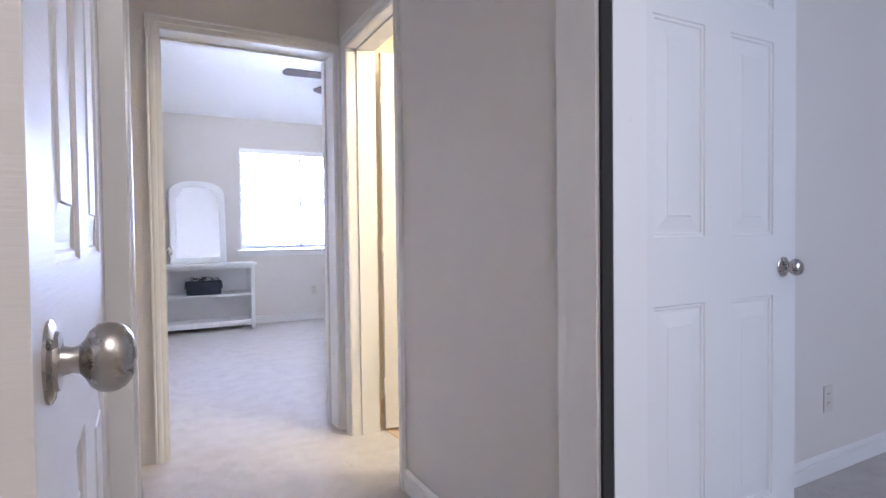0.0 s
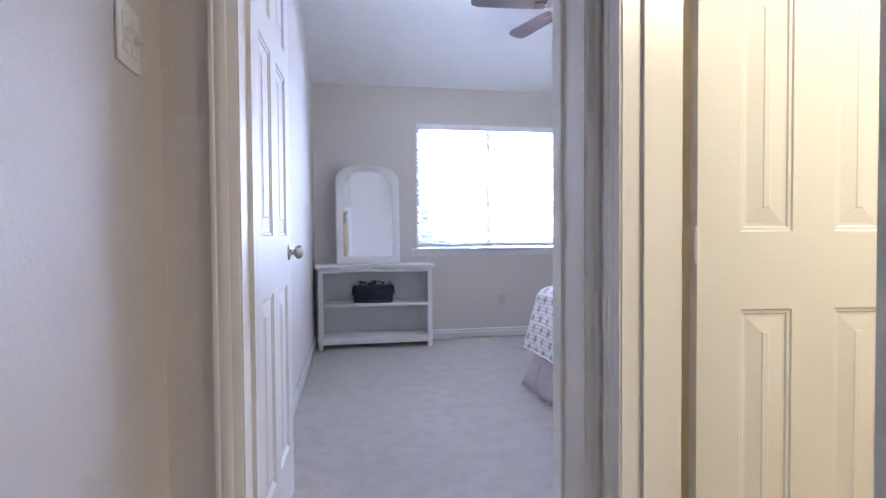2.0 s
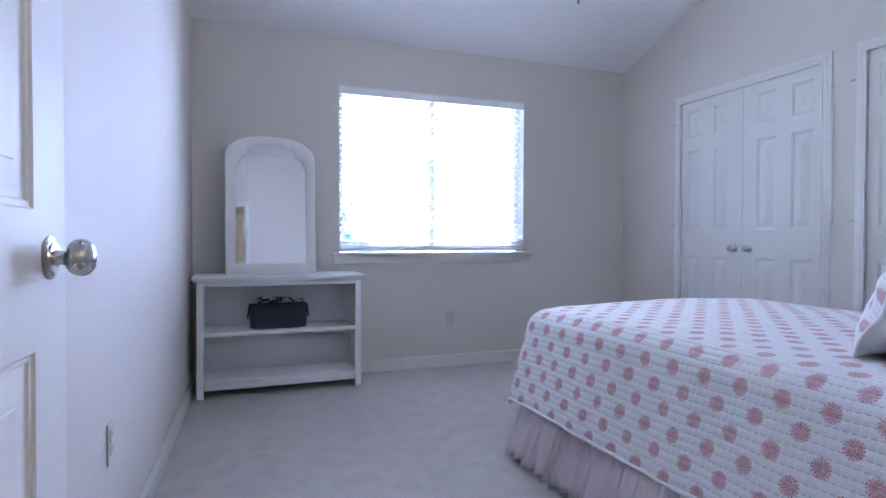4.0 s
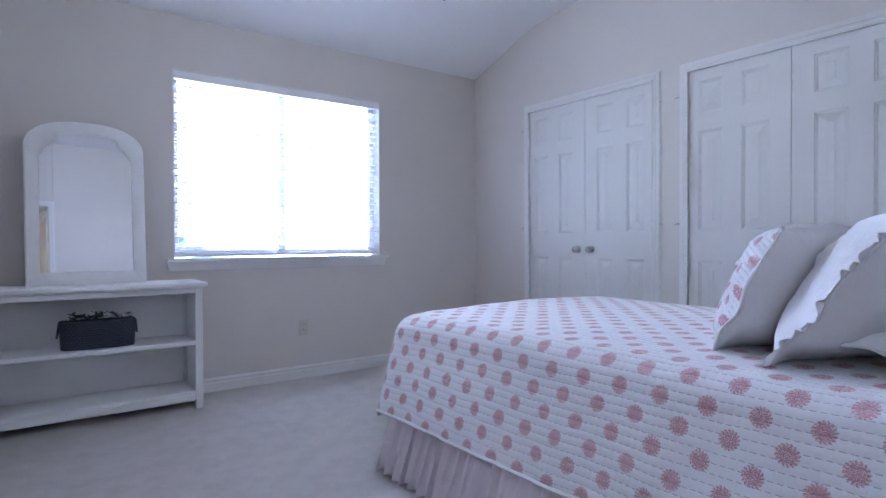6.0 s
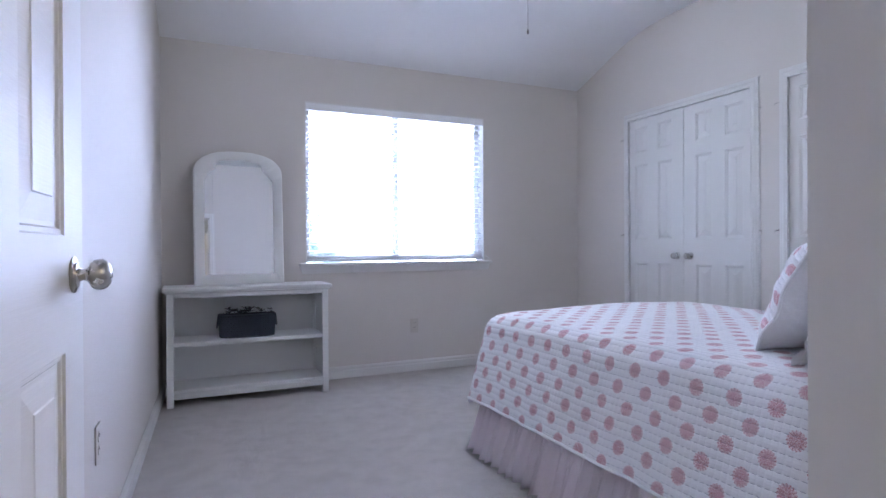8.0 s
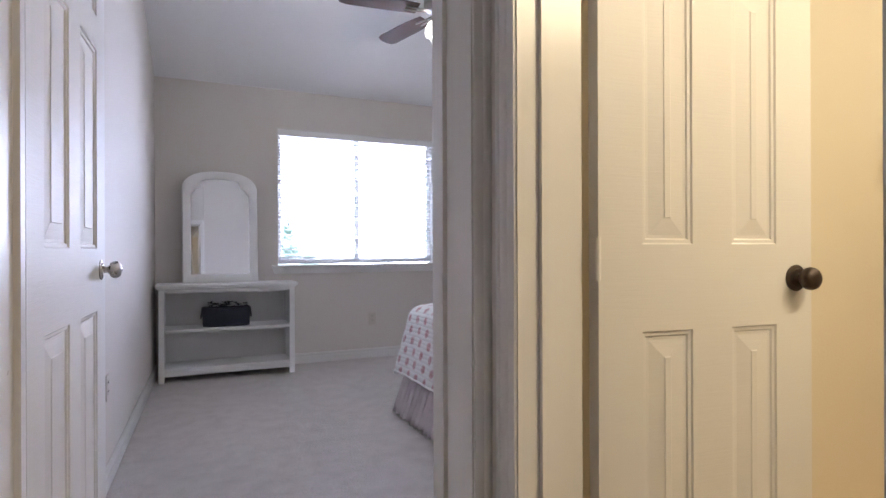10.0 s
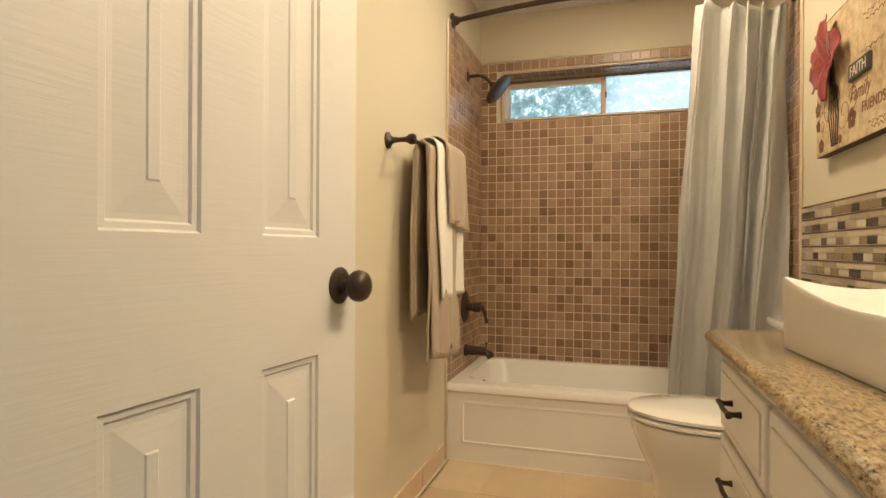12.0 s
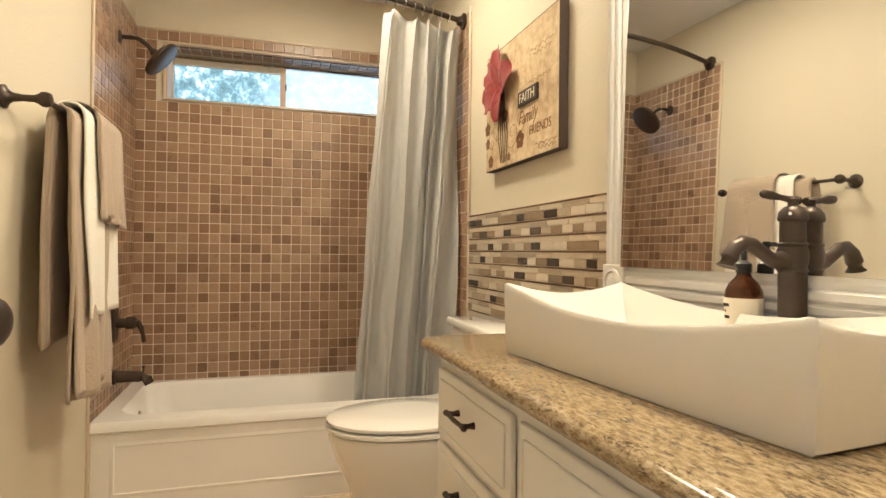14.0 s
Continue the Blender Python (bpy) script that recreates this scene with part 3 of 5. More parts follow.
for r, q in ((rows[0], rows[2]), (rows[1], rows[3])):
    for k in range(4):
        bm.faces.new((r[k], r[k + 1], q[k + 1], q[k]))
for k in (0, 4):
    bm.faces.new((rows[0][k], rows[2][k], rows[3][k], rows[1][k]))
for r, q in ((rows[0], rows[1]), (rows[2], rows[3])):
    for k in range(4):
        bm.faces.new((r[k], r[k + 1], q[k + 1], q[k]))
slat = part("slat", bm, BLIND, blind)
slat.matrix_basis = pose(0, 0, 0.098, -4)
for k in range(1, 24):
    s = new("slat", slat.data)
    s.parent = blind
    s.matrix_basis = pose(0, 0, 0.098 + 0.0452 * k, -4 + random.uniform(-1.5, 1.5))
for k in range(4):
    s = new("slat", slat.data)
    s.parent = blind
    s.matrix_basis = pose(0, 0.0015 * k, 0.042 + 0.0120 * k, random.uniform(-3, 1))
part("bottom_rail", boxes((-HW, -0.026, 0.018, HW, 0.026, 0.034), bevel=0.003), BLIND, blind)
for x in (-0.60, -0.22, 0.22, 0.60):
    bm = bmesh.new()
    for y in (-0.026, 0.026):
        tube(bm, [(x, y, 0.03), (x, y, 1.18)], 0.0012, 5)
    part("ladder_cord", bm, BLIND, blind)
part("tilt_cord", tube(tube(bmesh.new(), [(-0.665, -0.045, 1.15), (-0.663, -0.047, 0.46)], 0.0013, 5), [(-0.655, -0.045, 1.15), (-0.672, -0.047, 0.40)], 0.0013, 5), BLIND, blind)
for x, z in ((-0.663, 0.42), (-0.672, 0.355)):
    part("tassel", lathe(bmesh.new(), [(0, 0), (0.006, 0.002), (0.0045, 0.03), (0.002, 0.042), (0, 0.042)], 10, Matrix.Translation((x, -0.047, z))), material("grey_tassel", (0.25, 0.25, 0.25), 0.5), blind, "small grey cord tassel", True)
part("lift_cord", tube(bmesh.new(), [(HW - 0.03, -0.046, 1.15), (HW - 0.03, -0.05, 0.35), (HW - 0.01, -0.075, 0.06), (HW + 0.045, -0.09, 0.012)], 0.0018, 6), BLIND, blind)


# ---- bookcase, mirror, basket ----
SX0, SX1, SY0, SY1 = -0.180, 0.850, 5.995, 6.325
shelf = thing("bookcase", pose((SX0 + SX1) / 2, (SY0 + SY1) / 2, 0) @ Matrix.Diagonal((1, 1, 0.98, 1)), "low white painted wooden bookcase with two shelves", "bookcase")
W2, D2 = (SX1 - SX0) / 2, (SY1 - SY0) / 2
for sx in (-1, 1):
    for sy in (-1, 1):
        x = sx * (W2 - 0.021)
        y = sy * (D2 - 0.021)
        part("leg", boxes((x - 0.021, y - 0.021, 0, x + 0.021, y + 0.021, 0.742), bevel=0.003), WHITE, shelf)
    part("side_panel", boxes((sx * (W2 - 0.030), -D2 + 0.042, 0.05, sx * (W2 - 0.012), D2 - 0.042, 0.742)), WHITE, shelf)
part("top", boxes((-W2 - 0.024, -D2 - 0.024, 0.752, W2 + 0.024, D2 + 0.012, 0.778), bevel=0.005, seg=2), WHITE, shelf)
part("top_moulding", boxes((-W2 - 0.010, -D2 - 0.010, 0.740, W2 + 0.010, D2 + 0.004, 0.753), bevel=0.004), WHITE, shelf)
part("top_rail", boxes((-W2 + 0.042, -D2 + 0.004, 0.712, W2 - 0.042, -D2 + 0.024, 0.741), bevel=0.002), WHITE, shelf)
part("shelf", boxes((-W2 + 0.028, -D2 + 0.006, 0.393, W2 - 0.028, D2 - 0.01, 0.419), bevel=0.003), WHITE, shelf)
part("shelf", boxes((-W2 + 0.028, -D2 + 0.006, 0.090, W2 - 0.028, D2 - 0.01, 0.112), bevel=0.003), WHITE, shelf)
part("bottom_rail", boxes((-W2 + 0.042, -D2 + 0.003, 0.050, W2 - 0.042, -D2 + 0.022, 0.091), bevel=0.003), WHITE, shelf)
part("back_panel", boxes((-W2 + 0.028, D2 - 0.014, 0.06, W2 - 0.028, D2 - 0.004, 0.742)), WHITE, shelf)


def arch(w, h, rise, notch=0.0, n=40):
    """Outline of an arched mirror, anticlockwise from the lower left corner seen from the front."""
    pts = [(-w, 0), (w, 0)]
    for k in range(n + 1):
        x = w * math.cos(math.pi * k / n)
        q = abs(x) / w
        z = h - rise * (1 - (1 - min(1.0, q) ** 2.5) ** (1 / 2.1))
        if notch and q > 0.70:
            z = h - rise * 0.45 - notch * 0.8 - (rise * 0.6) * ((q - 0.70) / 0.30) ** 1.6
        pts.append((x, z))
    return pts


mir = thing("leaning_mirror", pose(0.285, 6.195, 0.7632, -4.6, 0, 2.4), "white framed arched mirror leaning on the wall", "mirror")
outer = arch(0.296, 0.935, 0.155)
inner = [(x, 0.070 + z) for x, z in arch(0.230, 0.800, 0.12, 0.022)]


def resample(pts, n):
    pts = [Vector((x, z)) for x, z in pts]
    pts.append(pts[0].copy())
    d = [0]
    for p, q in zip(pts, pts[1:]):
        d.append(d[-1] + (q - p).length)
    out, k = [], 0
    for i in range(n):
        s = d[-1] * i / n
        while d[k + 1] < s:
            k += 1
        f = (s - d[k]) / max(1e-9, d[k + 1] - d[k])
        out.append(tuple(pts[k].lerp(pts[k + 1], f)))
    return out


bm = bmesh.new()
ro, ri = resample(outer, 160), resample(inner, 160)
layers = [[(x, 0.022, z) for x, z in ro], [(x, -0.004, z) for x, z in ro], [(x * 0.975, -0.010, 0.012 + z * 0.976) for x, z in ro],
          [(x * 1.05, -0.010, 0.075 + (z - 0.075) * 1.02 - 0.012) for x, z in ri], [(x, -0.004, z) for x, z in ri], [(x, 0.010, z) for x, z in ri]]
rings = [[bm.verts.new(p) for p in l] for l in layers]
for r, q in zip(rings, rings[1:]):
    for k in range(160):
        bm.faces.new((r[k], r[(k + 1) % 160], q[(k + 1) % 160], q[k]))
part("frame", bm, WHITE, mir, smooth=True)
bm = bmesh.new()
bm.faces.new([bm.verts.new((x * 1.03, 0.006, 0.075 + (z - 0.075) * 1.02 - 0.008)) for x, z in resample(inner, 90)])
part("glass", bm, MIRROR, mir, "silvered mirror glass")
bm = bmesh.new()
bm.faces.new([bm.verts.new((x, 0.021, z)) for x, z in resample(outer, 90)])
part("backing", bm, WHITE, mir)

WICKER = material("navy_wicker", (0.018, 0.022, 0.045), 0.55)
FLOWER = material("dark_dried_flowers", (0.02, 0.025, 0.035), 0.8)
basket = thing("flower_basket", pose(0.320, 6.14, 0.4115), "dark navy woven basket with dark dried flowers", "basket")
bm = bmesh.new()


def basket_point(a, z):
    f = 1 + 0.06 * z / 0.15
    sq = 0.55
    c, s = math.cos(a), math.sin(a)
    return Vector((0.170 * f * math.copysign(abs(c) ** sq, c), 0.085 * f * math.copysign(abs(s) ** sq, s), z))


for k in range(11):
    z = 0.006 + 0.0137 * k
    ring = [basket_point(2 * math.pi * i / 64, z) * 1 for i in range(65)]
    ring = [p + Vector((p.x, p.y, 0)).normalized() * (0.004 * (1 if (i + k) % 2 else -1)) for i, p in enumerate(ring)]
    tube(bm, ring, 0.0072, 6, False)
part("weave", bm, WICKER, basket, smooth=True)
bm = bmesh.new()
for i in range(32):
    a = 2 * math.pi * i / 32
    tube(bm, [basket_point(a, 0), basket_point(a, 0.155)], 0.004, 5)
part("stake", bm, WICKER, basket)
bm = bmesh.new()
bm.faces.new([bm.verts.new(basket_point(2 * math.pi * i / 40, 0.004)) for i in range(40)])
bm.faces.new([bm.verts.new(basket_point(2 * math.pi * i / 40, 0.135) * 0.96 + Vector((0, 0, 0.01))) for i in range(40)])
part("lining", bm, WICKER, basket)
for s in (-1, 1):
    part("handle", tube(bmesh.new(), [(s * (0.182 + 0.014 * math.sin(math.pi * k / 8)), -0.05 + 0.0125 * k, 0.15 - 0.085 * math.sin(math.pi * k / 8)) for k in range(9)], 0.005, 6), WICKER, basket, smooth=True)
for k in range(26):
    bm = bmesh.new()
    x, y = random.uniform(-0.15, 0.15), random.uniform(-0.065, 0.06)
    h = 0.150 + random.uniform(0.0, 0.035)
    for p in range(7):
        a = 2 * math.pi * p / 7 + random.random()
        r = random.uniform(0.018, 0.032)
        d = Vector((math.cos(a), math.sin(a), random.uniform(0.0, 0.75)))
        q = Vector((-math.sin(a), math.cos(a), 0)) * r * 0.4
        o = Vector((x, y, h))
        vs = [bm.verts.new(v) for v in (o, o + d * r * 0.55 + q, o + d * r, o + d * r * 0.55 - q)]
        bm.faces.new(vs)
    part("flower", bm, FLOWER, basket)


# ---- bed ----
def quilt_material():
    m = material("printed_quilt", (0.8, 0.8, 0.8), 0.9)
    n = N(m)
    c = n.add("ShaderNodeTexCoord")
    s = n.add("ShaderNodeSeparateXYZ")
    n.link(c.outputs["UV"], s.inputs[0])
    u, v = s.outputs[0], s.outputs[1]
    pu, pv = 0.126, 0.066
    row = n.math("FLOOR", n.math("DIVIDE", v, pv))
    off = n.math("MULTIPLY", n.math("MODULO", row, 2.0), 0.5)
    cu = n.math("SUBTRACT", n.math("FRACT", n.math("ADD", n.math("DIVIDE", u, pu), off)), 0.5)
    cv = n.math("SUBTRACT", n.math("FRACT", n.math("DIVIDE", v, pv)), 0.5)
    x, y = n.math("MULTIPLY", cu, pu), n.math("MULTIPLY", cv, pv)
    r = n.math("SQRT", n.math("ADD", n.math("MULTIPLY", x, x), n.math("MULTIPLY", y, y)))
    a = n.math("ARCTAN2", y, x)
    scallop = n.math("ABSOLUTE", n.math("SINE", n.math("MULTIPLY", a, 8.0)))
    rim = n.math("ADD", n.math("MULTIPLY", n.math("POWER", scallop, 0.6), 0.0045), 0.0218)
    edge = n.math("LESS_THAN", r, rim)
    v2 = n.coords("UV", (1, 1, 1))
    fine = n.noise(v2, 130, 3, 0.7)
    swirl = n.noise(v2, 120, 2, 0.5)
    vein = n.math("ABSOLUTE", n.math("SINE", n.math("ADD", n.math("MULTIPLY", swirl, 42.0), n.math("MULTIPLY", r, 260.0))))
    rays = n.math("MULTIPLY", n.math("GREATER_THAN", n.math("SINE", n.math("MULTIPLY", a, 16.0)), 0.2), n.math("GREATER_THAN", r, 0.0185))
    pale = n.math("MAXIMUM", n.math("MULTIPLY", rays, 0.6), n.math("MULTIPLY", n.math("LESS_THAN", vein, 0.52), 0.85))
    ink = n.mix(n.math("MINIMUM", n.math("ADD", pale, n.math("MULTIPLY", fine, 0.22)), 1.0), (0.34, 0.10, 0.12), (0.76, 0.66, 0.68))
    cloth = n.mix(fine, (0.69, 0.69, 0.70), (0.78, 0.78, 0.785))
    stitch_row = n.math("ABSOLUTE", n.math("SUBTRACT", n.math("FRACT", n.math("DIVIDE", v, 0.0245)), 0.5))
    dash = n.math("LESS_THAN", n.math("FRACT", n.math("DIVIDE", u, 0.021)), 0.62)
    thread = n.math("MULTIPLY", n.math("LESS_THAN", stitch_row, 0.032), dash)
    base = n.mix(edge, cloth, ink)
    n.colour(n.mix(n.math("MULTIPLY", thread, 0.75), base, (0.20, 0.20, 0.26)))
    puff = n.math("POWER", n.math("SUBTRACT", 1.0, n.math("MULTIPLY", n.math("POWER", n.math("MULTIPLY", stitch_row, 2.0), 1.0), 1.0)), 0.5)
    valley = n.math("POWER", n.math("MULTIPLY", stitch_row, 2.0), 0.45)
    wrinkle = n.noise(v2, 42, 4, 0.6)
    cell = n.math("ABSOLUTE", n.math("SINE", n.math("MULTIPLY", u, 150.0)))
    n.bump(n.math("ADD", n.math("ADD", n.math("MULTIPLY", valley, 0.8), n.math("MULTIPLY", n.math("POWER", cell, 0.5), 0.35)), n.math("MULTIPLY", wrinkle, 1.0)), 0.5, 0.006)
    n.b.inputs["Sheen Weight"].default_value = 0.1
    return m


def cloth_material(name, colour, fold_scale=16, depth=0.01, weave=450):
    m = material(name, colour, 0.9)
    n = N(m)
    v = n.world_coords()
    w = n.noise(v, weave, 2, 0.6)
    f = n.noise(v, fold_scale, 4, 0.55)
    n.colour(n.mix(w, tuple(k * 0.9 for k in colour), tuple(min(1, k * 1.05) for k in colour)))
    n.bump(n.math("ADD", n.math("MULTIPLY", w, 0.08), f), 0.6, depth)
    n.b.inputs["Sheen Weight"].default_value = 0.15
    return m


QUILT = quilt_material()
SKIRT = cloth_material("lilac_bed_skirt", (0.80, 0.725, 0.755), 26, 0.006)
LINEN = cloth_material("white_pillow_cotton", (0.80, 0.79, 0.79), 20, 0.012)
LINEN.node_tree.nodes["Principled BSDF"].inputs["Subsurface Weight"].default_value = 0.35
LINEN.node_tree.nodes["Principled BSDF"].inputs["Subsurface Radius"].default_value = (0.05, 0.05, 0.05)
BX0, BX1, BY_HEAD, BY_FOOT, BTOP = 1.33, 2.70, 2.50, 4.53, 0.675
bed = thing("bed", pose(0, 0, 0), "full-size bed with white quilt and pleated lilac skirt", "bed")
part("mattress", boxes((BX0 + 0.03, BY_HEAD, 0.40, BX1 - 0.03, BY_FOOT - 0.03, BTOP - 0.02), bevel=0.05, seg=3), LINEN, bed, "white mattress under the quilt", True)
part("box_spring", boxes((BX0 + 0.04, BY_HEAD, 0.18, BX1 - 0.04, BY_FOOT - 0.04, 0.40), bevel=0.02), LINEN, bed)
for x in (BX0 + 0.12, BX1 - 0.12):
    for y in (BY_HEAD + 0.12, BY_FOOT - 0.14):
        part("leg", lathe(bmesh.new(), [(0, 0), (0.025, 0), (0.025, 0.18), (0, 0.18)], 12, Matrix.Translation((x, y, 0))), DARK, bed)

DROP = 0.465


def drape(s, reach, flare):
    """Distance past the mattress edge and fall for cloth length s after the edge."""
    R = 0.085
    if s <= 0:
        return s, 0.0
    arc = R * math.pi / 2
    if s < arc:
        a = s / R
        return R * math.sin(a), R * (1 - math.cos(a))
    d = s - arc
    return R + d * flare, R + d * math.sqrt(1 - flare * flare)


def quilt_point(u, v):
    half = (BX1 - BX0) / 2 - 0.06
    a = (u - 0.5) * 2 * (half + DROP)
    length = BY_FOOT - 0.06 - BY_HEAD
    b = v * (length + DROP)
    da, za = drape(abs(a) - half, 0, 0.27)
    db, zb = drape(b - length, 0, 0.30)
    sx = math.copysign(half + da if abs(a) > half else abs(a), a)
    y = BY_HEAD + (b if b < length else length + db)
    fall = math.hypot(za, zb) if (za and zb) else za + zb
    if za and zb:
        fall = max(za, zb) + 0.10 * min(za, zb)
        corner = min(za, zb) / DROP
        sx -= math.copysign(0.10 * corner, sx) * (1 if za < zb else 0.3)
        y -= 0.10 * corner * (1 if zb <= za else 0.3)
    p = Vector((sx * 1.0, y, 0))
    crown = 0.022 * (1 - (a / (half + 0.1)) ** 2) if abs(a) < half + 0.1 else 0
    lump = noise.noise(Vector((a * 3.1, b * 2.7, 0.3))) * 0.008 + noise.noise(Vector((a * 11, b * 9, 2.3))) * 0.003
    hang = min(1.0, fall / 0.2)
    wave = hang * 0.007 * math.sin(b * 15 + 1.3 * math.sin(b * 4.7)) if za > zb else hang * 0.008 * math.sin(a * 13 + 0.7)
    if za > zb:
        sx += math.copysign(wave, sx)
    else:
        y += wave if zb else 0
    return Vector(((BX0 + BX1) / 2 + sx, y, BTOP + crown * (1 - hang) + lump - fall))


full_u, full_v = (BX1 - BX0) - 0.12 + 2 * DROP, BY_FOOT - 0.06 - BY_HEAD + DROP
quilt = thing("quilt", pose(0, 0, 0), "white quilt printed with dusty red medallions and dashed stitching", "quilt")
bm = bmesh.new()
sheet(bm, quilt_point, 110, 130, lambda u, v: (v * full_v + 0.03, u * full_u + 0.02))
q = part("cover", bm, QUILT, quilt, smooth=True)
mod = q.modifiers.new("thick", "SOLIDIFY")
mod.thickness, mod.offset = 0.010, -1
bm = bmesh.new()
edge = [quilt_point(0, k / 90) for k in range(91)] + [quilt_point(k / 70, 1) for k in range(1, 71)] + [quilt_point(1, 1 - k / 90) for k in range(1, 91)]
tube(bm, edge, 0.0065, 6)
part("binding", bm, QUILT, quilt, smooth=True)


def skirt_side(p0, p1, pleats, lean):
    p0, p1 = Vector(p0), Vector(p1)
    d = (p1 - p0).normalized()
    out = Vector((d.y, -d.x, 0))
    L = (p1 - p0).length

    def f(u, v):
        s = u * L
        ph = s / L * pleats * 2 * math.pi
        w = math.sin(ph + 0.9 * math.sin(ph * 0.37)) + 0.35 * math.sin(2.3 * ph + 1)
        amp = 0.006 + 0.013 * v
        z = 0.37 * (1 - v) + (0.010 + 0.006 * math.sin(ph * 0.31)) * v
        return p0 + d * (s + 0.010 * v * math.cos(ph)) + out * (w * amp + lean * v) + Vector((0, 0, z))
    bm = bmesh.new()
    sheet(bm, f, int(pleats * 14), 10)
    return bm


sk = thing("bed_skirt", pose(0, 0, 0), "gathered pale lilac bed skirt reaching the carpet", "bed skirt")
for a, b, n in (((BX0 + 0.0, BY_HEAD, 0), (BX0 + 0.0, BY_FOOT, 0), 33), ((BX0, BY_FOOT, 0), (BX1, BY_FOOT, 0), 23), ((BX1, BY_FOOT, 0), (BX1, BY_HEAD, 0), 26)):
    ob = part("panel", skirt_side(b, a, n, 0.118), SKIRT, sk, smooth=True)
    mod = ob.modifiers.new("thick", "SOLIDIFY")
    mod.thickness = 0.0015


def pillow(name, m, w, h, t, label, front=None, back=None, ruffle=0.0, flange=0.0):
    """Local x along the width, z up the height, y out of the front."""
    p = thing(name, m, label, "pillow", "pillows on the bed")

    def skin(side):
        def f(u, v):
            a, b = u * 2 - 1, v * 2 - 1
            pin = 1 - 0.075 * (a * a * b * b) - 0.05 * (a * a + b * b) * 0.5 * (1 - a * a * b * b)
            e = max(0.0, (1 - abs(a) ** 2.2)) ** 0.62 * max(0.0, (1 - abs(b) ** 2.2)) ** 0.62
            cr = noise.noise(Vector((a * 2.2, b * 2.4, 4.1 + side))) * 0.16 + noise.noise(Vector((a * 6, b * 5, 7.7 * side))) * 0.09 + noise.noise(Vector((a * 13 + b * 5, b * 4 - a * 3, 3.1 * side))) * 0.045
            sag = 0.03 * (1 - b) * 0.5
            return Vector((a * w / 2 * pin, side * t / 2 * e * (1 + cr) + 0.02 * noise.noise(Vector((a * 2, b * 2, 9))), h / 2 + b * h / 2 * pin + sag * e))
        return f
    for side, mat in ((1, front or LINEN), (-1, back or LINEN)):
        bm = bmesh.new()
        sheet(bm, skin(side), 56, 46, lambda u, v: (u * w * 1.35 + 0.05, v * h * 1.35 + 0.03))
        part("front" if side > 0 else "back", bm, mat, p, smooth=True)
    rim = [skin(1)(u, v) for u, v in [(k / 30, 0) for k in range(30)] + [(1, k / 30) for k in range(30)] + [(1 - k / 30, 1) for k in range(30)] + [(0, 1 - k / 30) for k in range(31)]]
    part("piping", tube(bmesh.new(), rim, 0.006, 6, False), LINEN, p, smooth=True)
    if ruffle:
        c = Vector((0, 0, h / 2))
        n = len(rim) - 1
        bm = bmesh.new()

        def f(u, v):
            i = u * n
            k = int(i) % n
            q = rim[k].lerp(rim[(k + 1) % n], i - int(i))
            d = (q - c)
            d.y = 0
            d.normalize()
            ph = u * 2 * math.pi * 40 + 2.2 * math.sin(u * 61) + 1.5 * math.sin(u * 143)
            return q + d * ruffle * v * (1 + 0.35 * math.sin(u * 97) * math.sin(u * 41)) + Vector((0, (0.006 * math.sin(ph) + 0.004 * math.sin(ph * 1.7 + 1)) * v, 0.003 * math.cos(ph) * v))
        sheet(bm, f, 460, 4)
        ob = part("ruffle", bm, LINEN, p, "gathered white ruffle", True)
        mod = ob.modifiers.new("thick", "SOLIDIFY")
        mod.thickness = 0.0015
    return p


pillow("pillow", pose(1.905, 3.235, 0.672, 27, 0, 3), 0.78, 0.42, 0.27, "floral printed pillow sham with plain white back, propped up", front=QUILT)
pillow("pillow", pose(1.850, 3.045, 0.672, 36, 0, 1), 0.80, 0.49, 0.27, "white cotton pillow with ruffled edge, propped up", ruffle=0.030)
pillow("pillow", pose(1.87, 2.90, 0.752, 95, 0, -2), 0.72, 0.44, 0.11, "white cotton pillow lying flat")


# ---- bathroom ----
def granite():
    m = material("gold_granite", (0.5, 0.4, 0.25), 0.16)
    n = N(m)
    v = n.world_coords((0.55, 1.3, 1.3))
    a = n.noise(v, 105, 7, 0.78)
    b = n.noise(v, 46, 7, 0.78)
    c = n.noise(v, 170, 3, 0.7)
    base = n.ramp(a, [(0.30, (0.06, 0.038, 0.022)), (0.42, (0.21, 0.145, 0.072)), (0.53, (0.36, 0.275, 0.155)), (0.70, (0.47, 0.385, 0.25))])
    spots = n.ramp(n.math("ADD", n.math("MULTIPLY", b, 0.6), n.math("MULTIPLY", c, 0.45)), [(0.425, (0.05, 0.03, 0.02)), (0.495, (1, 1, 1))])
    n.colour(n.mix(0.85, base, spots, "MULTIPLY"))
    n.rough(c, 0.10, 0.22)
    return m


GRANITE = granite()
TAUPE = cloth_material("taupe_terry", (0.43, 0.345, 0.26), 90, 0.006, 700)
CREAM = cloth_material("cream_terry", (0.85, 0.82, 0.75), 90, 0.006, 700)
CURTAIN = cloth_material("grey_damask_curtain", (0.42, 0.415, 0.40), 14, 0.012, 240)

# tub
tub = thing("bathtub", pose(0, 0, 0), "white enamelled alcove bathtub with panelled apron", "bathtub")
TX0, TX1, TY0, TY1, TZ = 3.08, XT - 0.012, YV + 0.012, YT - 0.016, 0.375
bm = bmesh.new()


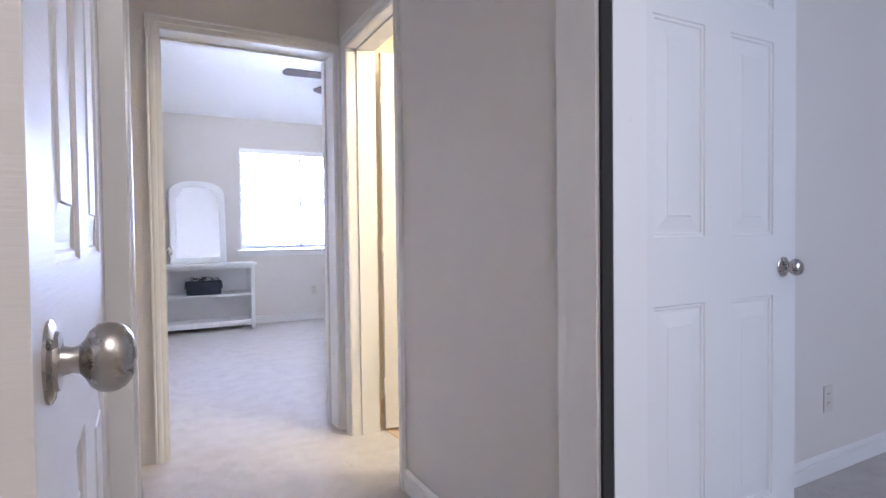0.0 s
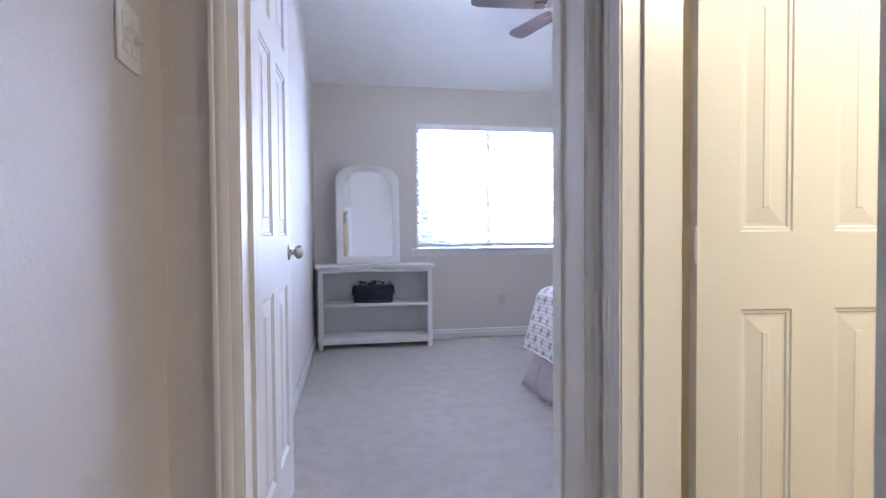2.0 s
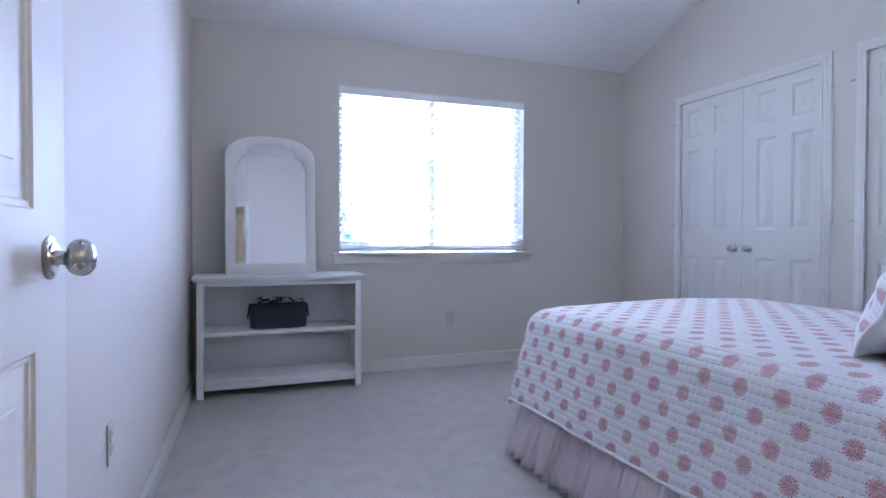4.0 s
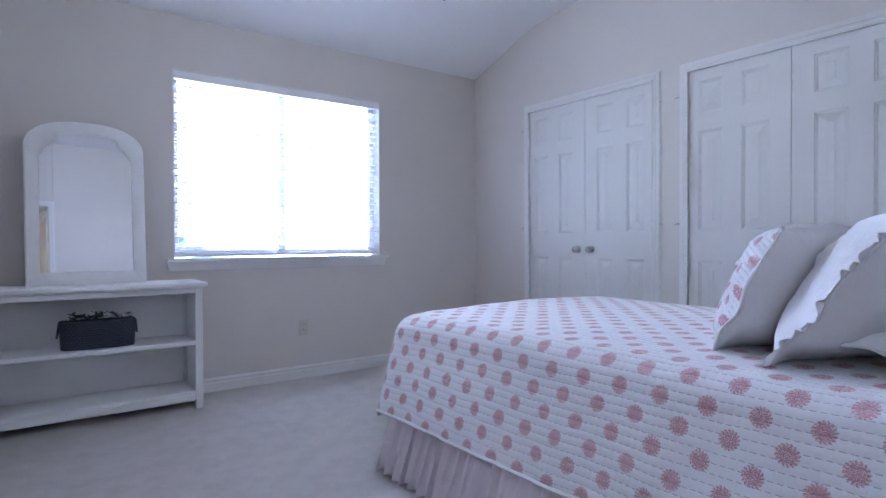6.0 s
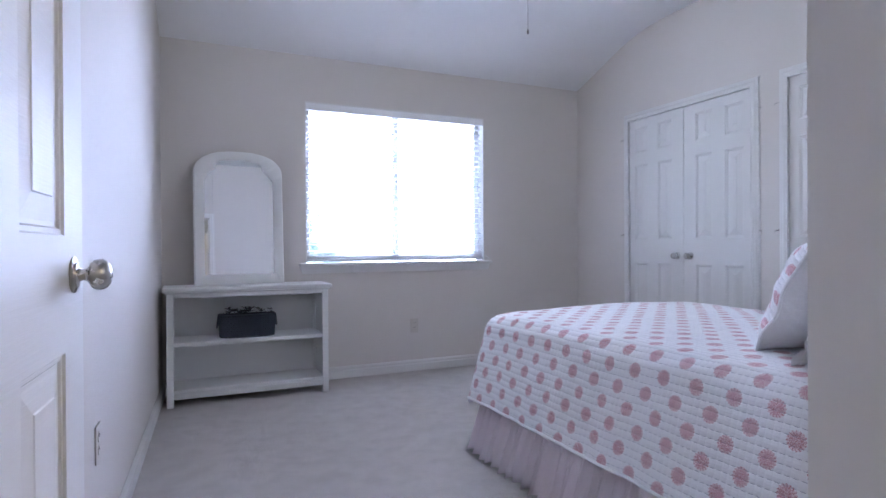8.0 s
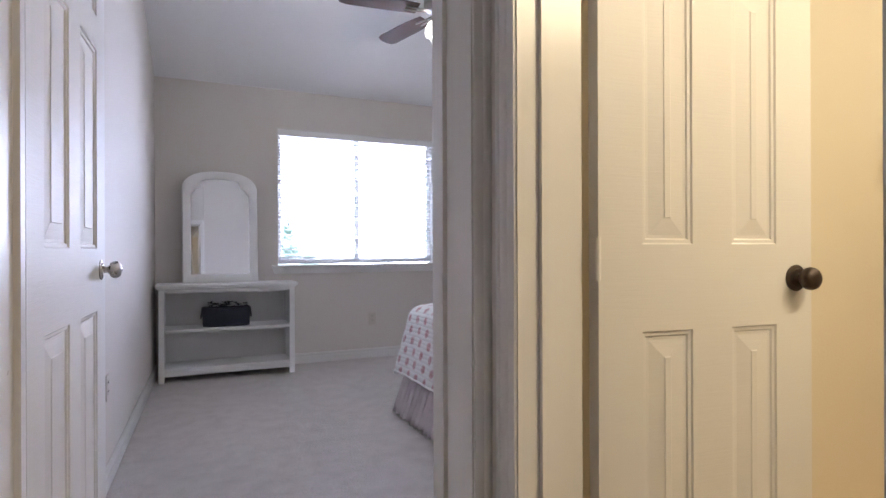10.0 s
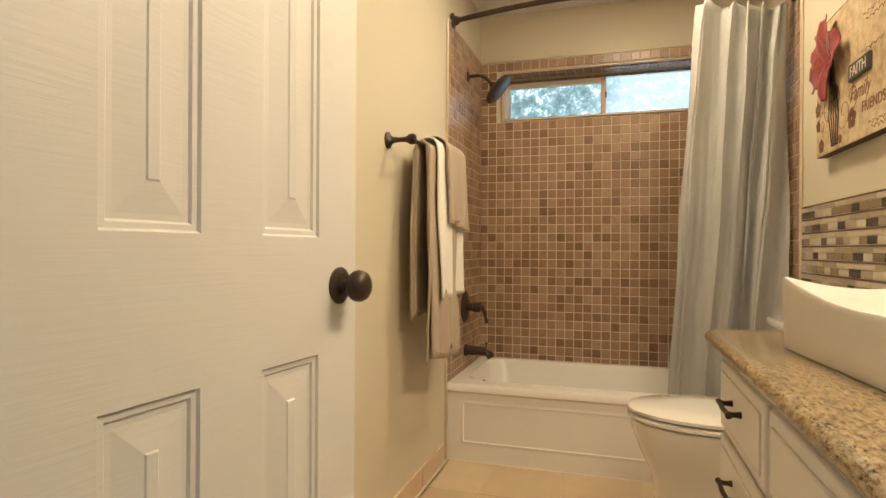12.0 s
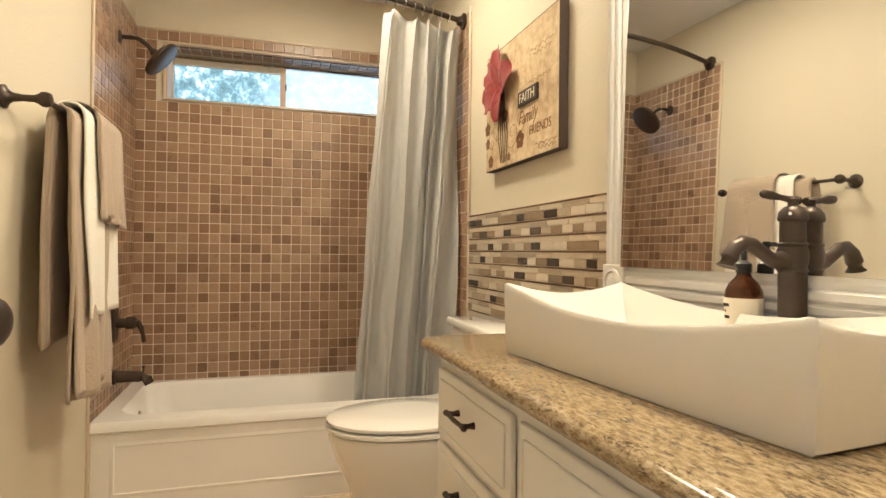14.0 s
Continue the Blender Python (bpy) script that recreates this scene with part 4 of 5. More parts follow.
def rr(x0, x1, y0, y1, r, z, n=7):
    out = []
    for cx, cy, a0 in ((x1 - r, y1 - r, 0), (x0 + r, y1 - r, 90), (x0 + r, y0 + r, 180), (x1 - r, y0 + r, 270)):
        for k in range(n):
            a = radians(a0 + 90 * k / (n - 1))
            out.append((cx + r * math.cos(a), cy + r * math.sin(a), z))
    return out


def loft(bm, loops, cap=True):
    rings = [[bm.verts.new(p) for p in l] for l in loops]
    for r, q in zip(rings, rings[1:]):
        for k in range(len(r)):
            bm.faces.new((r[k], r[(k + 1) % len(r)], q[(k + 1) % len(r)], q[k]))
    if cap:
        bm.faces.new(rings[-1])
    return rings


loft(bm, [rr(TX0 + 0.012, TX1, TY0, TY1, 0.004, 0.0), rr(TX0 + 0.012, TX1, TY0, TY1, 0.004, TZ - 0.045), rr(TX0, TX1, TY0, TY1, 0.006, TZ - 0.036), rr(TX0, TX1, TY0, TY1, 0.008, TZ - 0.012), rr(TX0 + 0.008, TX1, TY0, TY1, 0.012, TZ),
          rr(TX0 + 0.085, TX1 - 0.05, TY0 + 0.07, TY1 - 0.07, 0.10, TZ + 0.002), rr(TX0 + 0.10, TX1 - 0.06, TY0 + 0.085, TY1 - 0.082, 0.10, TZ - 0.014), rr(TX0 + 0.13, TX1 - 0.09, TY0 + 0.16, TY1 - 0.12, 0.12, 0.10), rr(TX0 + 0.20, TX1 - 0.15, TY0 + 0.24, TY1 - 0.18, 0.10, 0.055)])
part("shell", bm, TUB, tub, smooth=True)
part("apron_panel", sweep(bmesh.new(), [(TX0 + 0.0125, 0.95, 0.095), (TX0 + 0.0125, 2.235, 0.095), (TX0 + 0.0125, 2.235, 0.283), (TX0 + 0.0125, 0.95, 0.283)], [(-0.006, 0), (-0.002, 0.004), (0.004, 0.004), (0.012, 0)], (-1, 0, 0), True), TUB, tub, smooth=True)
part("overflow", lathe(bmesh.new(), [(0, 0), (0.032, 0), (0.030, 0.006), (0, 0.009)], 24, Matrix.Translation((3.46, TY1 - 0.10, 0.285)) @ pose(0, 0, 0, 84)), CHROME, tub, "chrome overflow plate", True)
part("drain_lever", lathe(bmesh.new(), [(0, 0), (0.005, 0), (0.004, 0.022), (0, 0.024)], 10, Matrix.Translation((3.46, TY1 - 0.108, 0.29)) @ pose(0, 0, 0, 84)), CHROME, tub, "chrome trip lever", True)


def at_wall(x, z, y=YT - 0.012):
    """Out of the towel wall."""
    return Matrix.Translation((x, y, z)) @ pose(0, 0, 0, 90)


sh = thing("wall_shower", at_wall(3.47, 1.975), "dark bronze round shower head on a bent arm", "shower")
part("flange", lathe(bmesh.new(), [(0, 0), (0.030, 0), (0.028, 0.006), (0.012, 0.012), (0, 0.012)], 24), BRONZE, sh, smooth=True)
part("arm", tube(bmesh.new(), [(0, 0, 0), (0, 0.002, 0.05), (0, -0.002, 0.08), (0, -0.018, 0.105), (0, -0.042, 0.128), (0, -0.062, 0.146)], 0.0095, 12), BRONZE, sh, smooth=True)
part("head", lathe(bmesh.new(), [(0, -0.03), (0.016, -0.028), (0.020, -0.010), (0.045, 0.0), (0.082, 0.010), (0.090, 0.016), (0.090, 0.028), (0.084, 0.032), (0, 0.030)], 36, Matrix.Translation((0, -0.068, 0.155)) @ pose(0, 0, 0, 42)), BRONZE, sh, smooth=True)
valve = thing("shower_valve", at_wall(3.43, 0.712), "dark bronze shower valve with lever handle", "shower valve")
part("plate", lathe(bmesh.new(), [(0, 0), (0.085, 0), (0.086, 0.004), (0.078, 0.010), (0.04, 0.014), (0, 0.014)], 36), BRONZE, valve, smooth=True)
part("hub", lathe(bmesh.new(), [(0.021, 0.012), (0.021, 0.05), (0.027, 0.052), (0.027, 0.085), (0.020, 0.092), (0, 0.093)], 24), BRONZE, valve, smooth=True)
part("lever", tube(bmesh.new(), [(0, 0, 0.075), (0.0, 0.0, 0.095), (0, -0.022, 0.110), (0, -0.055, 0.118), (0, -0.085, 0.122)], [0.016, 0.015, 0.011, 0.008, 0.010], 12), BRONZE, valve, smooth=True)
spout = thing("tub_spout", at_wall(3.44, 0.475), "dark bronze tub spout with diverter", "tub spout")
part("body", tube(bmesh.new(), [(0, 0, 0), (0, 0, 0.012), (0, 0.001, 0.016), (0, 0.0, 0.07), (0, -0.002, 0.11), (0, -0.014, 0.135), (0, -0.034, 0.145)], [0.032, 0.032, 0.026, 0.024, 0.024, 0.022, 0.020], 20), BRONZE, spout, smooth=True)
part("diverter", lathe(bmesh.new(), [(0, 0), (0.004, 0), (0.004, 0.018), (0.008, 0.019), (0.007, 0.028), (0, 0.029)], 12, Matrix.Translation((0, 0.018, 0.12)) @ pose(0, 0, 0, -90)), BRONZE, spout, smooth=True)

# curtain and rod
rod = thing("curtain_rod", pose(0, 0, 0), "curved dark bronze shower curtain rod", "curtain rod")


def rod_point(f):
    return Vector((3.165 - 0.16 * math.sin(math.pi * f), YT - 0.02 + (YV + 0.04 - YT) * f, 2.165 - 0.045 * f))


part("bar", tube(bmesh.new(), [rod_point(k / 40) for k in range(41)], 0.0125, 14), BRONZE, rod, smooth=True)
for f, s in ((0, 1), (1, -1)):
    p = rod_point(f)
    part("flange", lathe(bmesh.new(), [(0, 0), (0.038, 0), (0.038, 0.008), (0.024, 0.014), (0.019, 0.032), (0.014, 0.034)], 24, Matrix.Translation((p.x, YT - 0.011 if s > 0 else YV + 0.012, p.z)) @ pose(0, 0, 0, 90 * s)), BRONZE, rod, smooth=True)
cur = thing("shower_curtain", pose(0, 0, 0), "pale grey damask shower curtain drawn to one side", "shower curtain")


def curtain_point(u, v):
    ph = (u + 0.05 * math.sin(9 * u + 1) + 0.012 * math.sin(4 * v + 7 * u)) * 2 * math.pi * (5.2 + 0.9 * v)
    y_top, y_bot = 1.205 - 0.375 * u, 1.30 - 0.46 * u
    e = v ** 0.8
    y = y_top * (1 - e) + y_bot * e
    fold = math.sin(ph + 0.7 * math.sin(ph * 0.5 + 1.2 * v)) * (0.023 - 0.008 * v * (0.5 + 0.5 * math.sin(11 * u))) + 0.011 * math.sin(1.7 * ph + 2.5 * v)
    fold += 0.010 * noise.noise(Vector((u * 22, v * 5, 1.0))) + 0.006 * noise.noise(Vector((u * 16, v * 14, 3.0)))
    f = (YT - 0.02 - y) / (YT - YV - 0.06)
    x = rod_point(min(1, f)).x * (1 - v) + 3.205 * v
    y += 0.012 * math.cos(ph) + 0.012 * noise.noise(Vector((u * 6, v * 3, 0)))
    return Vector((x + fold + 0.012 * noise.noise(Vector((u * 9, v * 4, 5))), y, 2.10 - 0.035 * f - 1.74 * v + (0.012 * math.cos(ph) if v < 0.01 else 0)))


bm = bmesh.new()
sheet(bm, curtain_point, 190, 70)
ob = part("cloth", bm, CURTAIN, cur, smooth=True)
ob.modifiers.new("thick", "SOLIDIFY").thickness = 0.002
for k in range(8):
    f = 0.742 + 0.030 * k
    p = rod_point(f)
    part("ring", tube(bmesh.new(), [p + Vector((0.0035 * math.sin(j * 0.9), 0.003, 0)) + Vector((0.022 * math.cos(2 * math.pi * j / 14), 0.0, 0.024 * math.sin(2 * math.pi * j / 14) - 0.008)) for j in range(15)], 0.0022, 6, False), CHROME, cur, "metal curtain ring")

# towel bar and towels
tb = thing("towel_bar", pose(0, 0, 0), "dark bronze wall-mounted towel bar", "towel bar")
for x in (2.345, 2.955):
    m = Matrix.Translation((x, YT - 0.004, 1.418)) @ pose(0, 0, 0, 90)
    part("post", lathe(bmesh.new(), [(0, 0), (0.030, 0), (0.030, 0.006), (0.020, 0.011), (0.012, 0.022), (0.0085, 0.045), (0.0095, 0.070), (0.014, 0.080), (0.019, 0.086), (0.020, 0.096), (0.016, 0.107), (0, 0.112)], 24, m), BRONZE, tb, smooth=True)
prof = [(0, 0), (0.008, 0.004), (0.010, 0.014), (0.006, 0.022), (0.0075, 0.03), (0.0075, 0.62), (0.006, 0.63), (0.010, 0.64), (0.008, 0.652), (0, 0.655)]
part("bar", lathe(bmesh.new(), prof, 16, Matrix.Translation((2.322, YT - 0.098, 1.418)) @ pose(0, 0, 0, 0, 90)), BRONZE, tb, smooth=True)


def towel(name, x0, x1, r, front, back, mat, label, layers=1, swing=0.0):
    """Cloth folded over the bar: r is how far off the bar's axis it lies."""
    t = thing(name, pose(0, YT - 0.098, 1.418), label, "towel", "towels on the bar")
    for k in range(layers):
        rr_ = r + 0.006 * k

        def f(u, v, k=k, rr_=rr_):
            total = front + back + math.pi * rr_
            s = v * total
            x = x0 + (x1 - x0) * u
            sag = 0.016 * noise.noise(Vector((u * 4 + 3 * k, v * 3, x0))) + 0.006 * math.sin(u * 15 + 3 * k + 2 * v)
            if s < back:
                y, z, hang = rr_, -(back - s), (back - s)
            elif s < back + math.pi * rr_:
                a = (s - back) / rr_
                y, z, hang = rr_ * math.cos(a), rr_ * math.sin(a), 0
            else:
                hang = s - back - math.pi * rr_
                y, z = -rr_, -hang
            spread = min(1, hang / 0.3)
            y += (0.012 * math.sin(u * 7 + 2 * k) + sag) * spread * (-1 if y < 0 else 0.5) + (-swing * hang if y < 0 else 0)
            return Vector((x - 0.034 * spread * (1 - u) * (0.3 + 0.5 * k) + 0.02 * spread * u, y, z - 0.008 * k + 0.012 * u * spread - spread * 0.045 * (0.6 + 0.5 * math.sin(2.1 * k + x0 * 9)) * u * (1 if y < 0 else -0.4)))
        bm = bmesh.new()
        sheet(bm, f, 26, 60)
        ob = part("fold", bm, mat, t, smooth=True)
        mod = ob.modifiers.new("thick", "SOLIDIFY")
        mod.thickness, mod.offset = 0.007, 0
    return t


towel("towel", 2.455, 2.80, 0.018, 0.79, 0.64, TAUPE, "taupe terry bath towel folded over the bar", 3, 0.03)
towel("towel", 2.52, 2.84, 0.042, 0.585, 0.50, CREAM, "cream terry hand towel folded over the bar", 1, 0.02)
towel("towel", 2.60, 2.86, 0.056, 0.285, 0.27, TAUPE, "small taupe terry face towel folded over the bar", 2, 0.03)

# toilet
to = thing("toilet", pose(2.565, 0, 0) @ Matrix.Diagonal((1.04, 1, 1.17, 1)), "white porcelain toilet with the lid shut", "toilet")


def oval(cy, rx, ry_front, ry_back, z, n=36):
    out = []
    for k in range(n):
        a = 2 * math.pi * k / n
        s = math.sin(a)
        out.append((rx * math.copysign(abs(math.cos(a)) ** 0.9, math.cos(a)), cy + (ry_front if s > 0 else ry_back) * s, z))
    return out


bm = bmesh.new()
loft(bm, [oval(1.17, 0.125, 0.235, 0.22, 0.0), oval(1.17, 0.122, 0.230, 0.22, 0.03), oval(1.17, 0.120, 0.228, 0.20, 0.14), oval(1.175, 0.128, 0.236, 0.19, 0.21), oval(1.19, 0.158, 0.262, 0.20, 0.285), oval(1.20, 0.178, 0.278, 0.21, 0.345), oval(1.20, 0.182, 0.282, 0.21, 0.375)])
part("bowl", bm, PORCELAIN, to, smooth=True)
for nm, z0, z1, g in (("seat", 0.377, 0.392, 0.003), ("lid", 0.396, 0.412, 0.0)):
    bm = bmesh.new()
    loft(bm, [oval(1.20, 0.176 + g, 0.276 + g, 0.20, z0), oval(1.20, 0.186 + g, 0.287 + g, 0.21, z0 + 0.003), oval(1.20, 0.187 + g, 0.288 + g, 0.21, z1 - 0.004), oval(1.20, 0.178 + g, 0.278 + g, 0.20, z1), oval(1.20, 0.09, 0.14, 0.10, z1 + 0.006)])
    part(nm, bm, PORCELAIN, to, smooth=True)
part("tank", boxes((-0.215, YV + 0.012, 0.37, 0.215, YV + 0.19, 0.640), bevel=0.02, seg=3), PORCELAIN, to, smooth=True)
part("tank_lid", boxes((-0.225, YV + 0.008, 0.641, 0.225, YV + 0.20, 0.668), bevel=0.010, seg=3), PORCELAIN, to, smooth=True)
part("flush_lever", tube(bmesh.new(), [(0.16, YV + 0.19, 0.59), (0.16, YV + 0.205, 0.59), (0.10, YV + 0.212, 0.582)], 0.006, 8), CHROME, to, "chrome flush lever", True)

# vanity
VX0, VX1, VF = 0.715, 1.985, 1.272
CAB = painted("cream_cabinet_paint", (0.77, 0.745, 0.68), 0.35, 30, 0.0005, 0.02)
van = thing("vanity_cabinet", pose(0, 0, 0), "cream painted vanity cabinet with drawers", "cabinet")
part("body", boxes((VX0, YV + 0.004, 0.09, VX1, VF, 0.788), bevel=0.003), CAB, van)
part("toe_kick", boxes((VX0, YV + 0.004, 0, VX1, VF - 0.06, 0.09)), CAB, van)


def front(name, x0, x1, z0, z1, handle):
    d = part(name, boxes((x0, VF + 0.001, z0, x1, VF + 0.013, z1), bevel=0.004, seg=2), CAB, van)
    m = 0.022
    part("raised_field", boxes((x0 + m, VF + 0.012, z0 + m, x1 - m, VF + 0.017, z1 - m), bevel=0.0045, seg=2), CAB, d)
    if handle:
        cx, cz = (x0 + x1) / 2, (z0 + z1) / 2 + handle
        h = bmesh.new()
        for s in (-1, 1):
            tube(h, [(cx + s * 0.046, VF + 0.016, cz), (cx + s * 0.046, VF + 0.030, cz), (cx + s * 0.046, VF + 0.042, cz)], [0.0075, 0.005, 0.0065], 10)
        tube(h, [(cx - 0.062, VF + 0.042, cz), (cx - 0.058, VF + 0.042, cz), (cx - 0.040, VF + 0.042, cz), (cx, VF + 0.044, cz), (cx + 0.040, VF + 0.042, cz), (cx + 0.058, VF + 0.042, cz), (cx + 0.062, VF + 0.042, cz)], [0.003, 0.0068, 0.0048, 0.0052, 0.0048, 0.0068, 0.003], 12)
        part("handle", h, BRONZE, d, "dark bronze bar pull", True)


front("drawer", 1.530, 1.957, 0.603, 0.760, 0.012)
front("drawer", 1.530, 1.957, 0.385, 0.585, 0.035)
front("drawer", 1.530, 1.957, 0.125, 0.367, 0.03)
front("false_drawer", 1.030, 1.500, 0.603, 0.760, 0)
front("cabinet_door", 1.030, 1.500, 0.125, 0.585, 0)
front("drawer", 0.765, 1.005, 0.603, 0.760, 0.012)
front("cabinet_door", 0.765, 1.005, 0.125, 0.585, 0)

ct = thing("countertop", pose(0, 0, 0), "polished gold and brown granite countertop", "countertop")
bm = bmesh.new()
prof = [(YV + 0.003, 0.789), (1.285, 0.789), (1.302, 0.791), (1.311, 0.798), (1.314, 0.806), (1.311, 0.816), (1.302, 0.823), (1.285, 0.826), (YV + 0.003, 0.826)]
ends = []
for x, inset in ((VX0, 0), (2.012, 0), (2.026, 0.003), (2.034, 0.010), (2.036, 0.017)):
    cz = 0.8075
    k = 1 - inset / 0.020
    ends.append([bm.verts.new((x, y if y < 1 else y - inset * 0.5, cz + (z - cz) * k)) for y, z in prof])
for r, q in zip(ends, ends[1:]):
    for j in range(len(prof)):
        bm.faces.new((r[j], r[(j + 1) % len(prof)], q[(j + 1) % len(prof)], q[j]))
bm.faces.new(ends[0]), bm.faces.new(ends[-1])
part("slab", bm, GRANITE, ct, smooth=True)

sink = thing("vessel_sink", pose(1.429, 1.026, 0.827, 0, 0, 5.0), "white porcelain vessel sink with swooping rim", "sink")
SW, SD, SH = 0.335, 0.150, 0.145


def rim_z(a, b):
    """Rim height: high at the corners, dipping along the sides."""
    return SH - 0.040 * (1 - abs(a) ** 1.9) * abs(b) ** 3 - 0.022 * (1 - abs(b) ** 1.9) * abs(a) ** 3


bm = bmesh.new()
n = 24
per = [(-1 + 2 * k / n, -1) for k in range(n)] + [(1, -1 + 2 * k / n) for k in range(n)] + [(1 - 2 * k / n, 1) for k in range(n)] + [(-1, 1 - 2 * k / n) for k in range(n)]
loops = []
for sc, drop, base in ((0.97, None, 0.0), (0.985, None, 0.004), (1.0, 0.010, 0), (0.996, 0.003, 0), (0.985, 0.0, 0), (0.955, 0.0, 0), (0.945, 0.004, 0), (0.90, 0.030, 0), (0.80, 0.075, 0), (0.66, 0.105, 0), (0.42, 0.122, 0), (0.10, 0.126, 0)):
    lp = []
    for a, b in per:
        if drop is None:
            z = base
        elif drop > 0.02:
            f = min(1, (drop - 0.0) / 0.126)
            z = (rim_z(a, b) - drop) * (1 - f) + (SH - 0.135) * f
        else:
            z = rim_z(a, b) - drop
        lp.append((a * SW * sc, b * SD * sc, z))
    loops.append(lp)
loft(bm, loops)
part("basin", bm, PORCELAIN, sink, smooth=True)
part("drain", lathe(bmesh.new(), [(0, 0), (0.03, 0), (0.028, 0.004), (0, 0.005)], 20, Matrix.Translation((0, 0, 0.0165))), BRONZE, sink, smooth=True)

fau = thing("sink_faucet", pose(1.375, 0.848, 0.827, 0, 0, -4) @ Matrix.Diagonal((0.86, 0.90, 0.93, 1)), "tall dark bronze single-handle vessel faucet", "faucet")
part("column", lathe(bmesh.new(), [(0, 0), (0.033, 0), (0.033, 0.006), (0.026, 0.012), (0.0245, 0.02), (0.0245, 0.195), (0.0265, 0.197), (0.0265, 0.200), (0.0235, 0.202), (0.0265, 0.212), (0.0275, 0.222), (0.0265, 0.234), (0.0235, 0.241), (0.0262, 0.243), (0.0262, 0.246), (0.0228, 0.248), (0.0222, 0.285), (0.0255, 0.287), (0.0262, 0.292), (0.024, 0.302), (0.016, 0.311), (0.009, 0.314), (0.009, 0.320), (0.012, 0.325), (0.008, 0.331), (0, 0.332)], 32), BRONZE, fau, smooth=True)
part("spout", tube(bmesh.new(), [(0, 0.018, 0.215), (0.0, 0.045, 0.216), (0.0, 0.065, 0.228), (0, 0.088, 0.243), (0, 0.108, 0.246), (0, 0.126, 0.236), (0, 0.136, 0.220), (0, 0.141, 0.204)], [0.020, 0.013, 0.012, 0.0125, 0.0135, 0.0145, 0.016, 0.019], 18), BRONZE, fau, smooth=True)
part("lever", tube(bmesh.new(), [(0, -0.014, 0.323), (0, 0.01, 0.325), (0, 0.03, 0.328), (0, 0.05, 0.331), (0, 0.066, 0.333), (0, 0.071, 0.333)], [0.007, 0.006, 0.0055, 0.0085, 0.0075, 0.003], 12), BRONZE, fau, smooth=True)
part("index_button", lathe(bmesh.new(), [(0, 0), (0.004, 0), (0.003, 0.002), (0, 0.0025)], 12, Matrix.Translation((-0.014, 0.0185, 0.298)) @ pose(0, 0, 0, -80, 0, 30)), CHROME, fau, "small chrome button", True)

AMBER = material("amber_glass", (0.10, 0.03, 0.008), 0.08)
AMBER.node_tree.nodes["Principled BSDF"].inputs["Transmission Weight"].default_value = 0.55
BLACK = material("black_plastic", (0.02, 0.02, 0.02), 0.35)
LABEL = material("cream_paper_label", (0.74, 0.68, 0.54), 0.7)
INK = material("dark_print", (0.05, 0.04, 0.035), 0.7)
sp = thing("soap_bottle", pose(1.466, 0.858, 0.827) @ Matrix.Diagonal((0.85, 0.85, 1.04, 1)), "amber glass pump soap bottle with cream label", "soap bottle")
part("bottle", lathe(bmesh.new(), [(0, 0), (0.035, 0), (0.0375, 0.004), (0.0375, 0.128), (0.036, 0.140), (0.028, 0.153), (0.016, 0.163), (0.013, 0.170), (0.013, 0.174), (0, 0.174)], 32), AMBER, sp, smooth=True)
part("label", lathe(bmesh.new(), [(0.0379, 0.045), (0.0381, 0.046), (0.0381, 0.126), (0.0379, 0.127)], 32), LABEL, sp)
for z, w in ((0.116, 15), (0.106, 3), (0.0955, 24)):
    for k in range(w):
        a = radians(62 + (k - w / 2) * (60 / w))
        p = lathe(bmesh.new(), [(0, 0), (0.0011, 0), (0.0011, 0.005), (0, 0.005)], 4, Matrix.Translation((0.0382 * math.cos(a), 0.0382 * math.sin(a), z - 0.004)))
        part("print_bar", p, INK, sp)
part("collar", lathe(bmesh.new(), [(0, 0.170), (0.0165, 0.170), (0.0165, 0.186), (0.011, 0.189), (0.006, 0.192), (0.006, 0.216), (0.009, 0.217), (0.009, 0.226), (0, 0.227)], 20), BLACK, sp, "black pump", True)
part("nozzle", tube(bmesh.new(), [(0, 0, 0.222), (-0.012, 0.012, 0.222), (-0.022, 0.024, 0.217)], 0.004, 8), BLACK, sp, smooth=True)

# wall mirror
mw = thing("wall_mirror", pose(0, YV, 0), "large vanity mirror in a white fluted frame with rosette corners", "mirror")
MX0, MX1, MZ0, MZ1 = 0.80, 1.955, 0.918, 2.02
FW = 0.088
prof = [(0, 0.002), (0, 0.024), (0.006, 0.028), (0.016, 0.024), (0.022, 0.031), (0.034, 0.031), (0.040, 0.024), (0.046, 0.031), (0.058, 0.031), (0.064, 0.024), (0.074, 0.029), (0.086, 0.026), (0.088, 0.002)]
for a, b in (((MX1, 0, MZ0 + FW), (MX1, 0, MZ1 - FW)), ((MX0, 0, MZ1 - FW), (MX0, 0, MZ0 + FW)), ((MX0 + FW, 0, MZ0), (MX1 - FW, 0, MZ0)), ((MX1 - FW, 0, MZ1), (MX0 + FW, 0, MZ1))):
    part("moulding", sweep(bmesh.new(), [b, a], prof, (0, 1, 0)), TRIM, mw, smooth=True)
